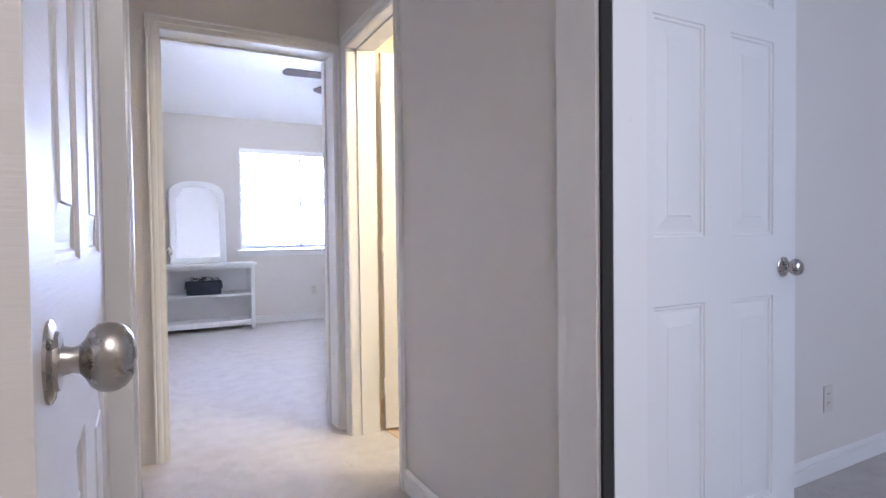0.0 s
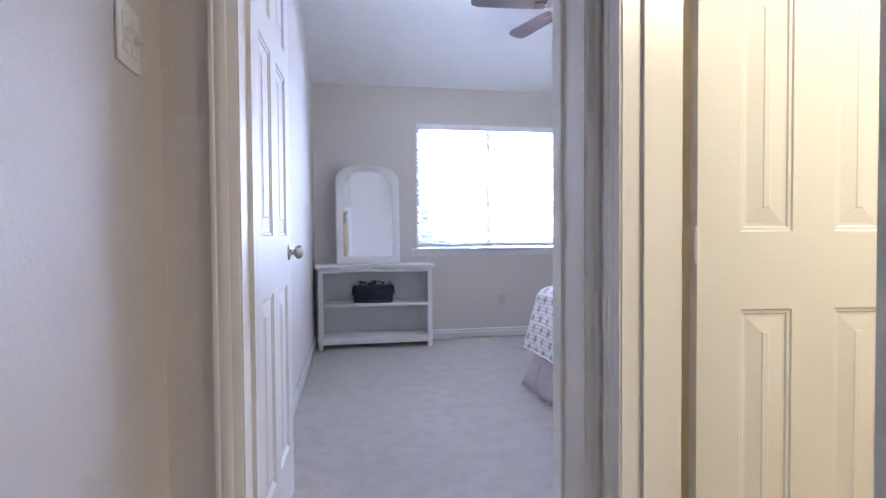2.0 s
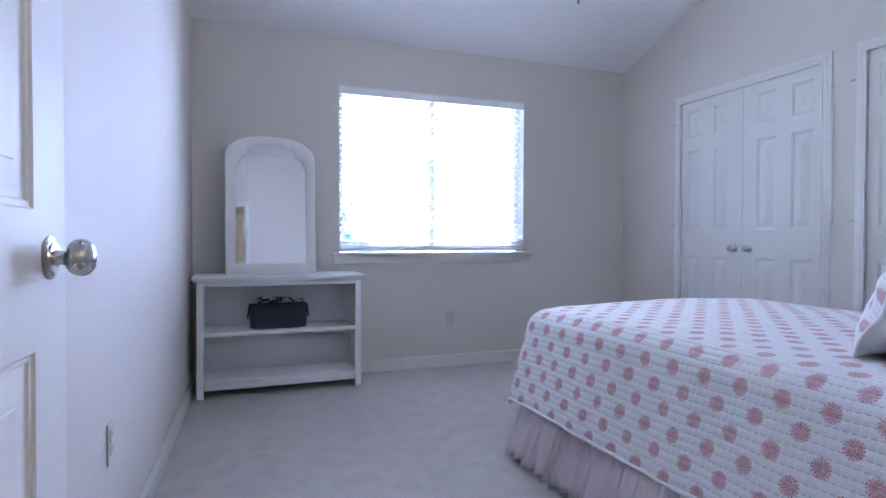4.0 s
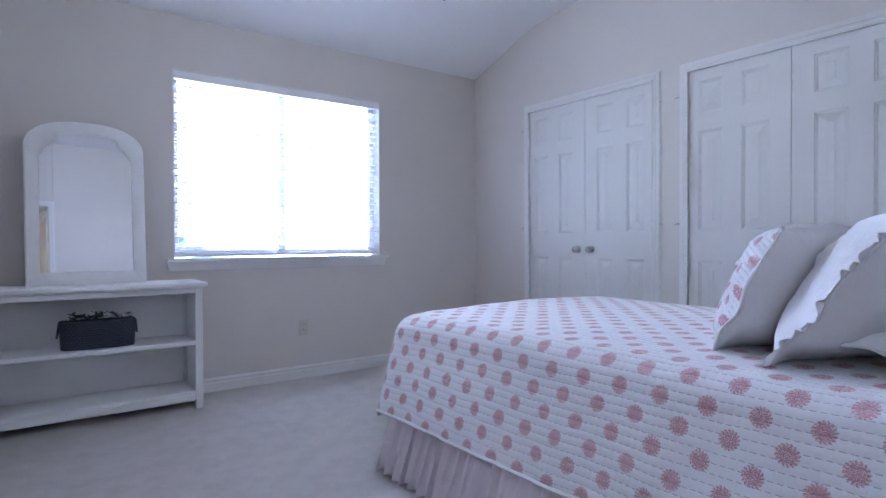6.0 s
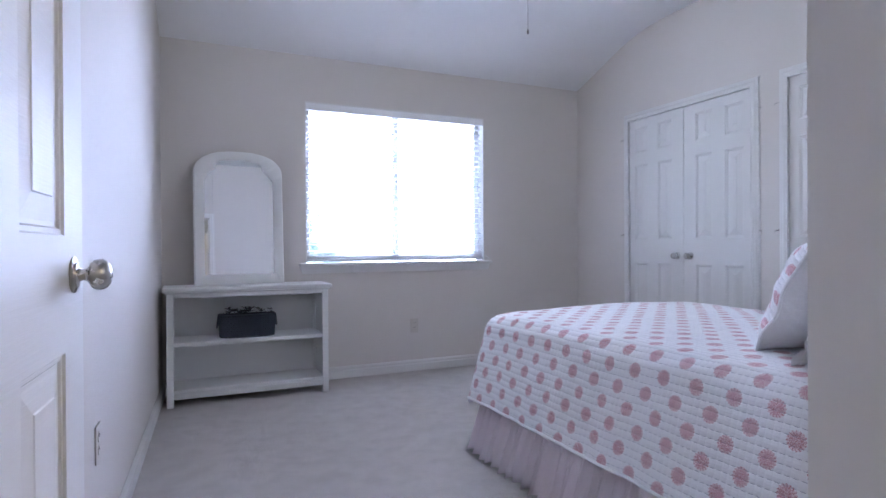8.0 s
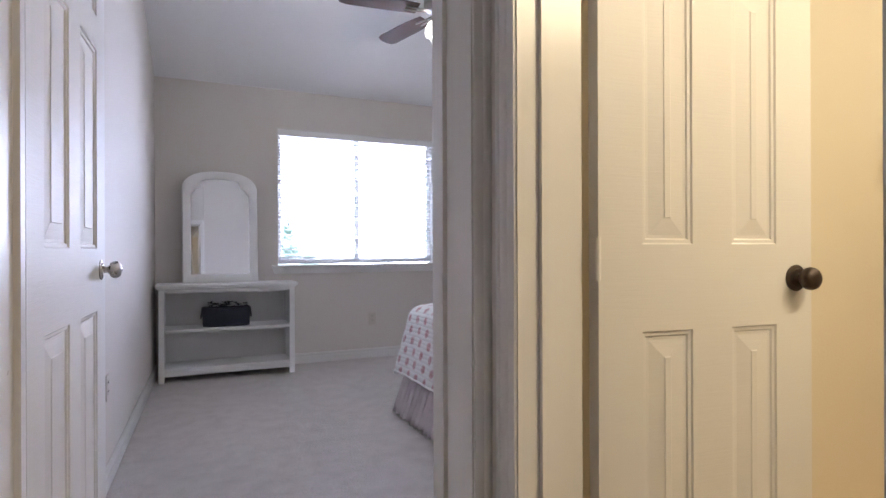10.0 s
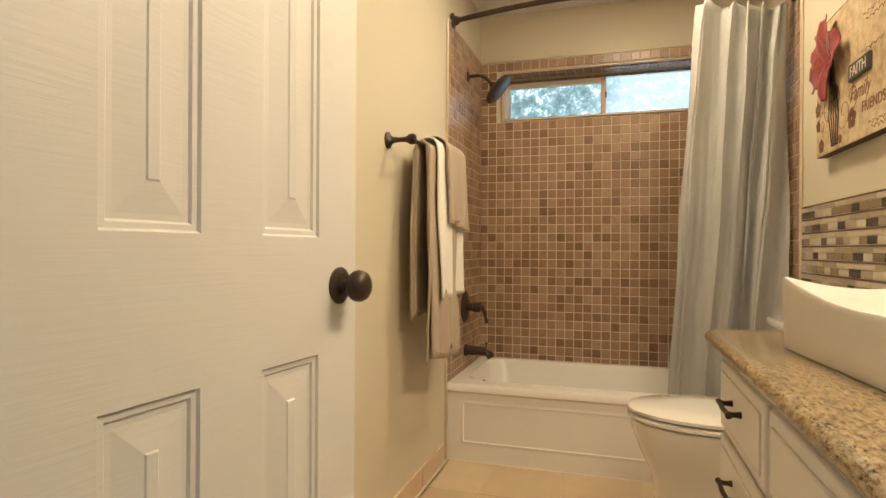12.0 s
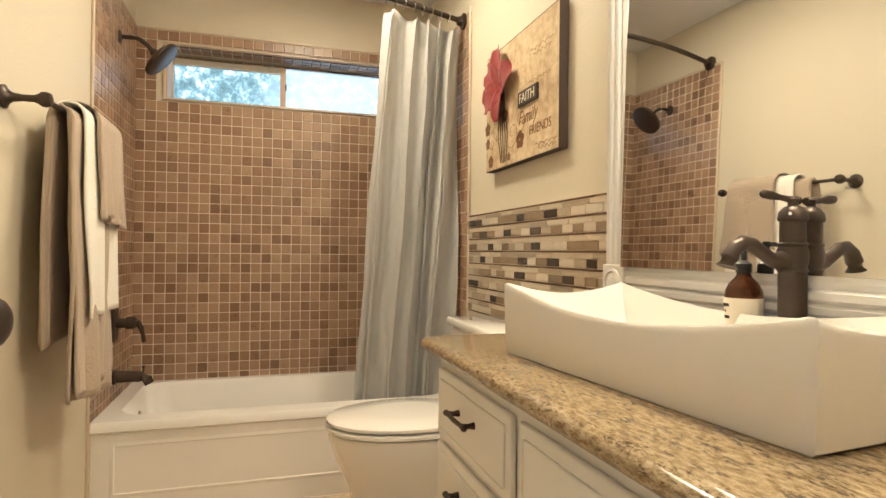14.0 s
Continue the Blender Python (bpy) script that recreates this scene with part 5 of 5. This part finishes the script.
for x in (MX0, MX1 - FW):
    for z in (MZ0, MZ1 - FW):
        blk = part("corner_block", boxes((x - 0.003, 0.001, z - 0.003, x + FW + 0.003, 0.034, z + FW + 0.003), bevel=0.003), TRIM, mw)
        part("rosette", lathe(bmesh.new(), [(0.036, 0), (0.036, 0.004), (0.030, 0.006), (0.026, 0.002), (0.018, 0.003), (0.014, 0.007), (0.008, 0.008), (0, 0.009)], 28, Matrix.Translation((x + FW / 2, 0.0335, z + FW / 2)) @ pose(0, 0, 0, -90)), TRIM, blk, smooth=True)
MC = (MX0 + MX1) / 2
MZC = (MZ0 + MZ1) / 2
part("glass", boxes((MX0 + FW - 0.003 - MC, -0.002, MZ0 + FW - 0.003 - MZC, MX1 - FW + 0.003 - MC, 0.002, MZ1 - FW + 0.003 - MZC)), MIRROR, mw, "silvered mirror glass", m=pose(MC, 0.0185, MZC, 1.35, 0, 0.9))

# picture
def canvas():
    m = material("printed_canvas", (0.6, 0.48, 0.3), 0.75)
    n = N(m)
    v = n.coords("Object")
    a, b, c = n.noise(v, 7, 5, 0.6), n.noise(v, 28, 5, 0.65), n.noise(v, 300, 2)
    base = n.ramp(a, [(0.3, (0.42, 0.30, 0.165)), (0.5, (0.60, 0.47, 0.29)), (0.7, (0.70, 0.58, 0.39))])
    n.colour(n.mix(0.35, base, n.ramp(b, [(0.38, (0.45, 0.36, 0.24)), (0.6, (1, 1, 1))]), "MULTIPLY"))
    n.bump(c, 0.2, 0.001)
    return m


pic = thing("wall_picture", pose(2.495, YV + 0.002, 1.36, 0, 0, 180), "square canvas picture with a red fabric flower and words", "picture")
PW, PH = 0.595, 0.455
part("canvas", boxes((-PW / 2, -0.035, 0, PW / 2, -0.004, PH), bevel=0.002), canvas(), pic)
EDGE = material("dark_brown_edge", (0.035, 0.018, 0.012), 0.6)
part("edge", boxes((-PW / 2 - 0.001, -0.0345, -0.001, -PW / 2 + 0.0005, -0.003, PH + 0.001), (PW / 2 - 0.0005, -0.0345, -0.001, PW / 2 + 0.001, -0.003, PH + 0.001), (-PW / 2, -0.0345, -0.0015, PW / 2, -0.003, 0.0), (-PW / 2, -0.0345, PH, PW / 2, -0.003, PH + 0.0015)), EDGE, pic, "dark brown painted canvas edge")
RED = cloth_material("red_mesh_petal", (0.24, 0.024, 0.022), 60, 0.002, 900)
fx, fz = -0.125, 0.300
for a, r, wide in ((95, 0.150, 0.056), (142, 0.145, 0.056), (200, 0.150, 0.058), (268, 0.130, 0.046), (20, 0.125, 0.056)):
    d = Vector((math.cos(radians(a)), 0, math.sin(radians(a))))
    q = Vector((-d.z, 0, d.x))
    bm = bmesh.new()

    def f(u, v, d=d, q=q, r=r, a=a, wide=wide):
        w = wide * math.sin(math.pi * min(1, 0.08 + 0.80 * v ** 0.8)) ** 0.7
        w *= 1 + 0.08 * math.sin(v * 20 + a)
        bend = 0.020 * math.sin(v * 2.4)
        return Vector((fx, -0.042, fz)) + d * r * v + q * w * (2 * u - 1) + Vector((0, -bend - 0.010 * (2 * u - 1) ** 2, 0))
    sheet(bm, f, 10, 14)
    ob = part("petal", bm, RED, pic, "red fabric petal", True)
    ob.modifiers.new("thick", "SOLIDIFY").thickness = 0.0015
WIRE = material("dark_wire", (0.04, 0.025, 0.02), 0.5)
for k in range(5):
    part("stem", tube(bmesh.new(), [(fx + 0.006 * k - 0.01, -0.044, fz), (fx + 0.012 * k - 0.03, -0.040, fz - 0.08), (fx + 0.022 * k - 0.05, -0.0365, fz - 0.18), (fx + 0.012 * k - 0.02, -0.0365, fz - 0.285)], 0.0016, 5), WIRE, pic)
SEPIA = material("sepia_print", (0.20, 0.10, 0.05), 0.8)


def blossom(x, z, r):
    bm = bmesh.new()
    for k in range(5):
        a = 2 * math.pi * k / 5 + 0.3
        lathe(bm, [(0, 0), (r * 0.45, 0), (r * 0.45, 0.0006), (0, 0.0006)], 12, Matrix.Translation((x + r * 0.55 * math.cos(a), -0.0352, z + r * 0.55 * math.sin(a))) @ pose(0, 0, 0, 90))
    part("printed_blossom", bm, SEPIA, pic)


for x, z, r in ((-0.285, 0.17, 0.028), (-0.283, 0.11, 0.022), (-0.25, 0.035, 0.026), (0.02, 0.075, 0.034), (-0.115, 0.19, 0.028), (-0.075, 0.03, 0.016)):
    blossom(x, z, r)
for k in range(5):
    cx, cz, r0 = -0.24 + 0.065 * k, 0.06 + 0.035 * (k % 3), 0.05 + 0.012 * (k % 2)
    part("printed_scroll", tube(bmesh.new(), [(cx + r0 * (1 - j / 22) * math.cos(j * 0.42 + k), -0.0353, cz + r0 * (1 - j / 22) * math.sin(j * 0.42 + k) + 0.05) for j in range(20)], 0.0010, 4), SEPIA, pic)
for x, z, w in ((0.10, 0.36, 0.16), (0.12, 0.34, 0.13), (0.09, 0.255, 0.15), (0.14, 0.035, 0.15), (0.16, 0.02, 0.12)):
    part("faded_script", tube(bmesh.new(), [(x + w * j / 24, -0.0353, z + 0.008 * math.sin(j * 1.7) * math.cos(j * 0.6)) for j in range(25)], 0.0008, 4), SEPIA, pic)
part("plaque", boxes((0.015, -0.044, 0.185, 0.165, -0.035, 0.238), bevel=0.002), material("black_brown_plaque", (0.03, 0.02, 0.016), 0.4), pic, "small dark plaque")


def words(text, x, y, z, size, mat, shear=0.0, squeeze=1.0):
    c = bpy.data.curves.new("lettering", "FONT")
    c.body, c.size, c.extrude, c.shear = text, size, 0.0004, shear
    c.materials.append(mat)
    ob = new("lettering", c)
    ob.parent = pic
    ob.matrix_basis = pose(x, y, z, 90) @ Matrix.Diagonal((squeeze, 1, 1, 1))


words("FAITH", 0.028, -0.0446, 0.196, 0.047, material("cream_print", (0.75, 0.68, 0.52), 0.7), 0, 0.95)
words("Family", 0.005, -0.0357, 0.125, 0.068, SEPIA, 0.35, 0.85)
words("FRIENDS", 0.095, -0.0357, 0.075, 0.046, SEPIA, 0, 0.9)

# bath window
bw = thing("window_2", pose(0, 0, 0), "narrow two-light bathroom slider window in a tiled recess", "window", kind="structure")
GX = XT + 0.135
part("window_frame", boxes((GX, WY0, WZ0, GX + 0.03, WY0 + 0.02, WZ1), (GX, WY1 - 0.02, WZ0, GX + 0.03, WY1, WZ1), (GX, WY0 + 0.02, WZ1 - 0.022, GX + 0.03, WY1 - 0.02, WZ1), (GX, WY0 + 0.02, WZ0, GX + 0.03, WY1 - 0.02, WZ0 + 0.014), bevel=0.002), CHROME, bw, "metal window frame")
part("mullion", boxes((GX - 0.008, 1.592, WZ0 + 0.014, GX + 0.024, 1.622, WZ1 - 0.022), bevel=0.002), WOOD_TAN, bw, "tan meeting stile")
part("sash_rail", boxes((GX + 0.002, 1.622, WZ1 - 0.055, GX + 0.022, WY1 - 0.02, WZ1 - 0.022), bevel=0.002), PLASTIC, bw, "pale sash rail")
part("side_trim", boxes((XT + 0.002, WY1 - 0.008, WZ0, GX, WY1 + 0.0, WZ1)), WOOD_TAN, bw, "tan reveal trim")
part("latch", boxes((GX - 0.014, 1.588, 1.93, GX - 0.006, 1.596, 1.965), bevel=0.002), BLACK, bw, "black latch")
for a, b in ((WY0 + 0.02, 1.592), (1.622, WY1 - 0.02)):
    g = part("pane", boxes((GX + 0.010, a, WZ0 + 0.014, GX + 0.014, b, WZ1 - 0.022)), GLASS, bw)
    g.visible_shadow = False


# ---- ceiling fan ----
fan = thing("ceiling_fan", pose(1.50, 4.42, 0), "ceiling fan with dark wood blades and lit globe lamps", "ceiling fan")
PEWTER = metal("pewter", (0.32, 0.30, 0.28), 0.3)
BLADE = material("dark_wood_blade", (0.055, 0.028, 0.022), 0.7)
GLOBE = material("lit_frosted_glass", (0.9, 0.88, 0.82), 0.3)
GLOBE.node_tree.nodes["Principled BSDF"].inputs["Emission Color"].default_value = (1.0, 0.9, 0.75, 1)
GLOBE.node_tree.nodes["Principled BSDF"].inputs["Emission Strength"].default_value = 3.0
part("canopy", lathe(bmesh.new(), [(0, 2.769), (0.065, 2.769), (0.062, 2.745), (0.03, 2.725), (0.014, 2.72), (0.014, 2.66), (0, 2.66)], 28), PEWTER, fan, smooth=True)
part("motor", lathe(bmesh.new(), [(0, 2.668), (0.06, 2.668), (0.105, 2.655), (0.112, 2.63), (0.112, 2.575), (0.095, 2.555), (0.06, 2.545), (0.05, 2.52), (0.055, 2.50), (0, 2.495)], 36), PEWTER, fan, smooth=True)
for k in range(5):
    a = 105 + 72 * k
    R = pose(0, 0, 0, 0, 0, a)
    bm = bmesh.new()
    out = [(0.16, -0.050), (0.30, -0.062), (0.60, -0.068), (0.645, -0.055), (0.66, -0.02), (0.66, 0.02), (0.645, 0.055), (0.60, 0.068), (0.30, 0.062), (0.16, 0.050)]
    T = R @ Matrix.Translation((0, 0, 2.548)) @ pose(0, 0, 0, 11)
    lo = [bm.verts.new(T @ Vector((x, y, 0))) for x, y in out]
    hi = [bm.verts.new(T @ Vector((x, y, 0.006))) for x, y in out]
    bm.faces.new(lo), bm.faces.new(hi)
    for j in range(len(out)):
        bm.faces.new((lo[j], lo[(j + 1) % len(out)], hi[(j + 1) % len(out)], hi[j]))
    b = part("blade", bm, BLADE, fan)
    bm = bmesh.new()
    for y in (-0.018, 0.018):
        tube(bm, [R @ Vector((0.09, y * 0.6, 2.546)), R @ Vector((0.15, y, 2.540)), R @ Vector((0.24, y * 1.3, 2.543))], 0.006, 8)
    part("blade_arm", bm, PEWTER, b, smooth=True)
for k in range(3):
    a = radians(200 + 120 * k)
    c = Vector((0.075 * math.cos(a), 0.075 * math.sin(a), 0))
    part("lamp_arm", tube(bmesh.new(), [(0, 0, 2.50), c * 0.6 + Vector((0, 0, 2.485)), c + Vector((0, 0, 2.465))], 0.009, 8), PEWTER, fan, smooth=True)
    part("globe", lathe(bmesh.new(), [(0.018, 0.0), (0.030, -0.012), (0.046, -0.042), (0.050, -0.075), (0.042, -0.098), (0.02, -0.108), (0, -0.110)], 24, Matrix.Translation(c + Vector((0, 0, 2.470)))), GLOBE, fan, "lit frosted glass shade", True)
part("pull_chain", tube(bmesh.new(), [(0.0, 0, 2.495), (0.0, 0.0, 2.10)], 0.0013, 5), PEWTER, fan)
part("chain_fob", lathe(bmesh.new(), [(0, 0), (0.005, 0.003), (0.006, 0.012), (0.003, 0.026), (0, 0.028)], 10, Matrix.Translation((0, 0, 2.075))), PEWTER, fan, smooth=True)


# ---- outlets and switches ----
ALMOND = material("almond_plastic", (0.56, 0.52, 0.46), 0.4)
def outlet(m, label):
    """Local x across, z up, y out of the wall."""
    o = thing("power_outlet", m, label, "outlet")
    part("plate", boxes((-0.035, 0, -0.0575, 0.035, 0.005, 0.0575), bevel=0.002), ALMOND, o)
    for s in (-1, 1):
        r = part("socket", lathe(bmesh.new(), [(0, 0), (0.0165, 0), (0.0165, 0.0025), (0, 0.0025)], 20, Matrix.Translation((0, 0.0045, s * 0.0195)) @ pose(0, 0, 0, -90)), ALMOND, o)
        for x in (-0.006, 0.006):
            part("slot", boxes((x - 0.0011, 0.0068, s * 0.0195 - 0.001, x + 0.0011, 0.0075, s * 0.0195 + 0.008)), DARK, r)
    part("screw", lathe(bmesh.new(), [(0, 0), (0.003, 0), (0, 0.001)], 10, Matrix.Translation((0, 0.005, 0)) @ pose(0, 0, 0, -90)), ALMOND, o)
    return o


outlet(pose(1.645, YW - 0.0005, 0.372, 0, 0, 180), "off-white duplex power outlet on the window wall")
outlet(pose(XWD + (XWW - XWD) * (4.0 - YD1) / (YW - YD1) + 0.001, 4.0, 0.43, 0, 0, -92.5), "off-white duplex power outlet low on the bedroom wall")
outlet(pose(2.21, 0.5595, 0.325, 0, 0, 180), "off-white power outlet on the side room wall")
sw = thing("light_switch", pose(XL + 0.0005, 1.98, 1.405, 0, 0, -90), "off-white double toggle light switch plate", "light switch")
part("plate", boxes((-0.058, 0, -0.0575, 0.058, 0.006, 0.0575), bevel=0.002), PLASTIC, sw)
for x, t in ((-0.023, 28), (0.023, -28)):
    part("toggle", boxes((-0.004, -0.002, -0.011, 0.004, 0.016, 0.011), bevel=0.0015), PLASTIC, sw, m=pose(x, 0.006, 0, t))
    part("rocker_frame", boxes((x - 0.0165, 0.005, -0.033, x + 0.0165, 0.0075, 0.033), bevel=0.001), PLASTIC, sw)

# ---- bath tile, piece by piece ----
P = 0.0512


def tile_mesh(name, a, b, t, mat, bev=0.0025):
    bm = bmesh.new()
    rows = [(0, 0), (0, t - bev), (bev, t)]
    rings = [[bm.verts.new(p) for p in ((-a + i, -b + i, h), (a - i, -b + i, h), (a - i, b - i, h), (-a + i, b - i, h))] for i, h in rows]
    for r, q in zip(rings, rings[1:]):
        for k in range(4):
            bm.faces.new((r[k], r[(k + 1) % 4], q[(k + 1) % 4], q[k]))
    bm.faces.new(rings[-1])
    bmesh.ops.recalc_face_normals(bm, faces=bm.faces)
    me = bpy.data.meshes.new(name)
    bm.to_mesh(me)
    bm.free()
    me.materials.append(mat)
    return me


TILE_MESH = tile_mesh("tile", 0.0237, 0.0237, 0.006, TILE)


def tiled(name, label, origin, u_dir, n_dir, nu, nv, hole, pick):
    """A grout bed with tiles laid in rows; pick(u, v) chooses the ones that are objects of their own."""
    u_dir, n_dir = Vector(u_dir), Vector(n_dir)
    v_dir = Vector((0, 0, 1))
    o = Vector(origin)
    bed_bm = bmesh.new()
    rest = []
    base = thing(name, pose(0, 0, 0), label, "tile wall", kind="structure")
    R = Matrix((u_dir, v_dir, n_dir)).transposed().to_4x4()
    if (u_dir.cross(v_dir)).dot(n_dir) < 0:
        R = Matrix((-u_dir, v_dir, n_dir)).transposed().to_4x4()
    count = 0
    for j in range(nv):
        for i in range(nu):
            if hole(i, j):
                continue
            c = o + u_dir * (i + 0.5) * P + v_dir * (j + 0.5) * P
            q = [bed_bm.verts.new(c + u_dir * su * P / 2 + v_dir * sv * P / 2 + n_dir * 0.005) for su, sv in ((-1, -1), (1, -1), (1, 1), (-1, 1))]
            bed_bm.faces.new(q)
            jig = n_dir * random.uniform(0, 0.0008)
            tw = pose(0, 0, 0, random.uniform(-0.5, 0.5), random.uniform(-0.5, 0.5), random.uniform(-0.4, 0.4))
            m = Matrix.Translation(c + n_dir * 0.0015 + jig) @ R @ tw
            if count < 300 and pick(i, j):
                t = new("tile", TILE_MESH)
                t.parent, t.matrix_basis = base, m
                count += 1
            else:
                rest.append(m)
    bmesh.ops.remove_doubles(bed_bm, verts=bed_bm.verts, dist=0.0005)
    part("grout", bed_bm, GROUT, base, "sand coloured grout")
    vs, fs = [], []
    src_v = [v.co.copy() for v in TILE_MESH.vertices]
    src_f = [tuple(p.vertices) for p in TILE_MESH.polygons]
    for m in rest:
        k = len(vs)
        vs += [tuple(m @ v) for v in src_v]
        fs += [tuple(k + a for a in f) for f in src_f]
    if rest:
        me = bpy.data.meshes.new("more_tiles")
        me.from_pydata(vs, [], fs)
        me.materials.append(TILE)
        ob = new("more_tiles", me)
        ob.parent = base
        ob["kind"] = "stuff"
    return base


NV = 35
NY = 30
Z_T = 2.145 - NV * P
y_start = YT - 0.004


def window_hole(i, j):
    y = y_start - (i + 0.5) * P
    z = Z_T + (j + 0.5) * P
    return WY0 - 0.02 < y < WY1 + 0.02 and WZ0 - 0.01 < z < WZ1 + 0.01


tiled("tile_wall_back", "brown glazed mosaic tile behind the bathtub", (XT - 0.004, y_start, Z_T), (0, -1, 0), (-1, 0, 0), NY, NV, window_hole, lambda i, j: 8 <= j < 24 and i < 20)
tiled("tile_wall_shower", "brown glazed mosaic tile round the shower fittings", (XT - 0.012, YT - 0.006, Z_T), (-1, 0, 0), (0, -1, 0), 14, NV, lambda i, j: False, lambda i, j: j >= 4)
tiled("tile_wall_curtain", "brown glazed mosaic tile behind the shower curtain", (XT - 0.012, YV + 0.002, Z_T), (-1, 0, 0), (0, 1, 0), 14, NV, lambda i, j: False, lambda i, j: j >= 6 and i > 3)
# window recess lining and edge trims
lin = thing("recess_tiles", pose(0, 0, 0), "brown tile lining the bathroom window recess", "tile", kind="structure")
k = 0
y = WY0
while y < WY1 - 0.02:
    for x in (XT + 0.028, XT + 0.028 + P):
        t = new("tile", TILE_MESH)
        t.parent, t.matrix_basis = lin, Matrix.Translation((x, y + P / 2, WZ1 + 0.0005)) @ pose(0, 0, 0, 180)
        t = new("tile", TILE_MESH)
        t.parent, t.matrix_basis = lin, Matrix.Translation((x, y + P / 2, WZ0 - 0.0005))
    y += P
BEAD = painted("beige_bullnose", (0.60, 0.50, 0.37), 0.3, 40, 0.0005)
trimt = thing("tile_edge_trim", pose(0, 0, 0), "beige bullnose trim along the tile edge", "trim", kind="structure")
xe = XT - 0.012 - 14 * P
part("trim_strip", boxes((xe - 0.012, YT - 0.016, 0.36, xe - 0.0005, YT - 0.0045, 2.157), bevel=0.003), BEAD, trimt)
part("trim_strip", boxes((xe - 0.012, YV + 0.001, 0.36, xe - 0.0005, YV + 0.013, 2.157), bevel=0.003), BEAD, trimt)
part("trim_strip", boxes((xe, YT - 0.016, 2.1455, XT - 0.014, YT - 0.0045, 2.157), bevel=0.003), BEAD, trimt)
part("trim_strip", boxes((XT - 0.014, YV, 2.1455, XT - 0.001, YT - 0.005, 2.157), bevel=0.003), BEAD, trimt)
part("trim_strip", boxes((XT - 0.014, WY0 - 0.012, WZ1, XT - 0.001, WY1 + 0.012, WZ1 + 0.011), bevel=0.002), BEAD, trimt)
part("trim_strip", boxes((XT - 0.014, WY0 - 0.012, WZ0 - 0.011, XT - 0.001, WY1 + 0.012, WZ0), bevel=0.002), BEAD, trimt)
part("trim_strip", boxes((XT - 0.014, WY1, WZ0, XT - 0.001, WY1 + 0.012, WZ1), bevel=0.002), WOOD_TAN, trimt)

# glass and stone mosaic on the vanity wall
mos = thing("backsplash", pose(0, YV, 0), "glass and stone strip mosaic backsplash in cream and brown", "backsplash", kind="structure")
part("grout", boxes((1.945, 0.0, 0.40, xe - 0.013, 0.0035, 1.205)), GROUT, mos)
STRIP = tile_mesh("mosaic_piece", 0.5, 0.5, 0.0065, MOSAIC, 0.0)
THIN = tile_mesh("thin_mosaic_piece", 0.5, 0.5, 0.0065, tile_material("brown_glass_strip", [(0.0, (0.13, 0.08, 0.055)), (1.0, (0.24, 0.17, 0.115))], 0.15), 0.0)
BAND = tile_mesh("stone_mosaic_piece", 0.5, 0.5, 0.0065, tile_material("sand_stone_strip", [(0.0, (0.36, 0.30, 0.21)), (0.4, (0.55, 0.47, 0.35)), (1.0, (0.66, 0.59, 0.46))], 0.3), 0.0)
z = 1.203
made = 0
while z > 0.76 and made < 460:
    for h, mesh, la, lb in ((0.0085, THIN, 0.17, 0.24), (0.0165, BAND, 0.10, 0.16), (0.0275, STRIP, 0.055, 0.095)):
        x = xe - 0.015 + random.uniform(0.0, 0.05)
        while x > 1.95:
            w = random.uniform(la, lb)
            x0, x1 = max(1.949, x - w), min(x, xe - 0.0145)
            if x1 - x0 > 0.012:
                t = new("mosaic_piece", mesh)
                t.parent = mos
                t.matrix_basis = Matrix.Translation(((x0 + x1) / 2, 0.0004, z - h / 2)) @ pose(0, 0, 0, -90) @ Matrix.Diagonal((x1 - x0 - 0.0026, h - 0.0024, 1, 1))
                made += 1
            x -= w
        z -= h

# bath floor and base tiles
FT = tile_mesh("floor_tile", 0.1635, 0.1635, 0.006, FLOOR_TILE, 0.002)
ft = thing("floor_tiles", pose(0, 0, 0), "beige travertine bathroom floor tiles", "floor tile", kind="structure")
for i in range(8):
    for j in range(5):
        x, y = 2.92 - 0.33 * i, YT - 0.09 - 0.33 * j
        if x < 0.9 or y < YV - 0.2:
            continue
        t = new("tile", FT)
        t.parent, t.matrix_basis = ft, Matrix.Translation((x, y, -0.006))
BT = tile_mesh("base_tile", 0.1635, 0.045, 0.008, FLOOR_TILE, 0.002)
bt = thing("base_tiles", pose(0, 0, 0), "beige travertine tile baseboard", "baseboard", kind="structure")
for i in range(7):
    t = new("tile", BT)
    t.parent, t.matrix_basis = bt, Matrix.Translation((2.90 - 0.33 * i, YT - 0.0045, 0.046)) @ pose(0, 0, 0, 90)
ck = thing("floor_caulk", pose(0, 0, 0), "sand coloured caulk where floor meets wall and tub", "caulk", kind="structure")
part("caulk_strip", boxes((XB + 0.004, YT - 0.024, -0.003, TX0 + 0.012, YT - 0.0125, 0.005), bevel=0.002), GROUT, ck)
part("caulk_strip", boxes((TX0 + 0.001, YV + 0.02, -0.003, TX0 + 0.0115, YT - 0.026, 0.004), bevel=0.002), GROUT, ck)
part("caulk_strip", boxes((TX0 + 0.004, YT - 0.0165, 0.0, TX0 + 0.03, YT - 0.0045, 0.372), bevel=0.002), BEAD, ck)
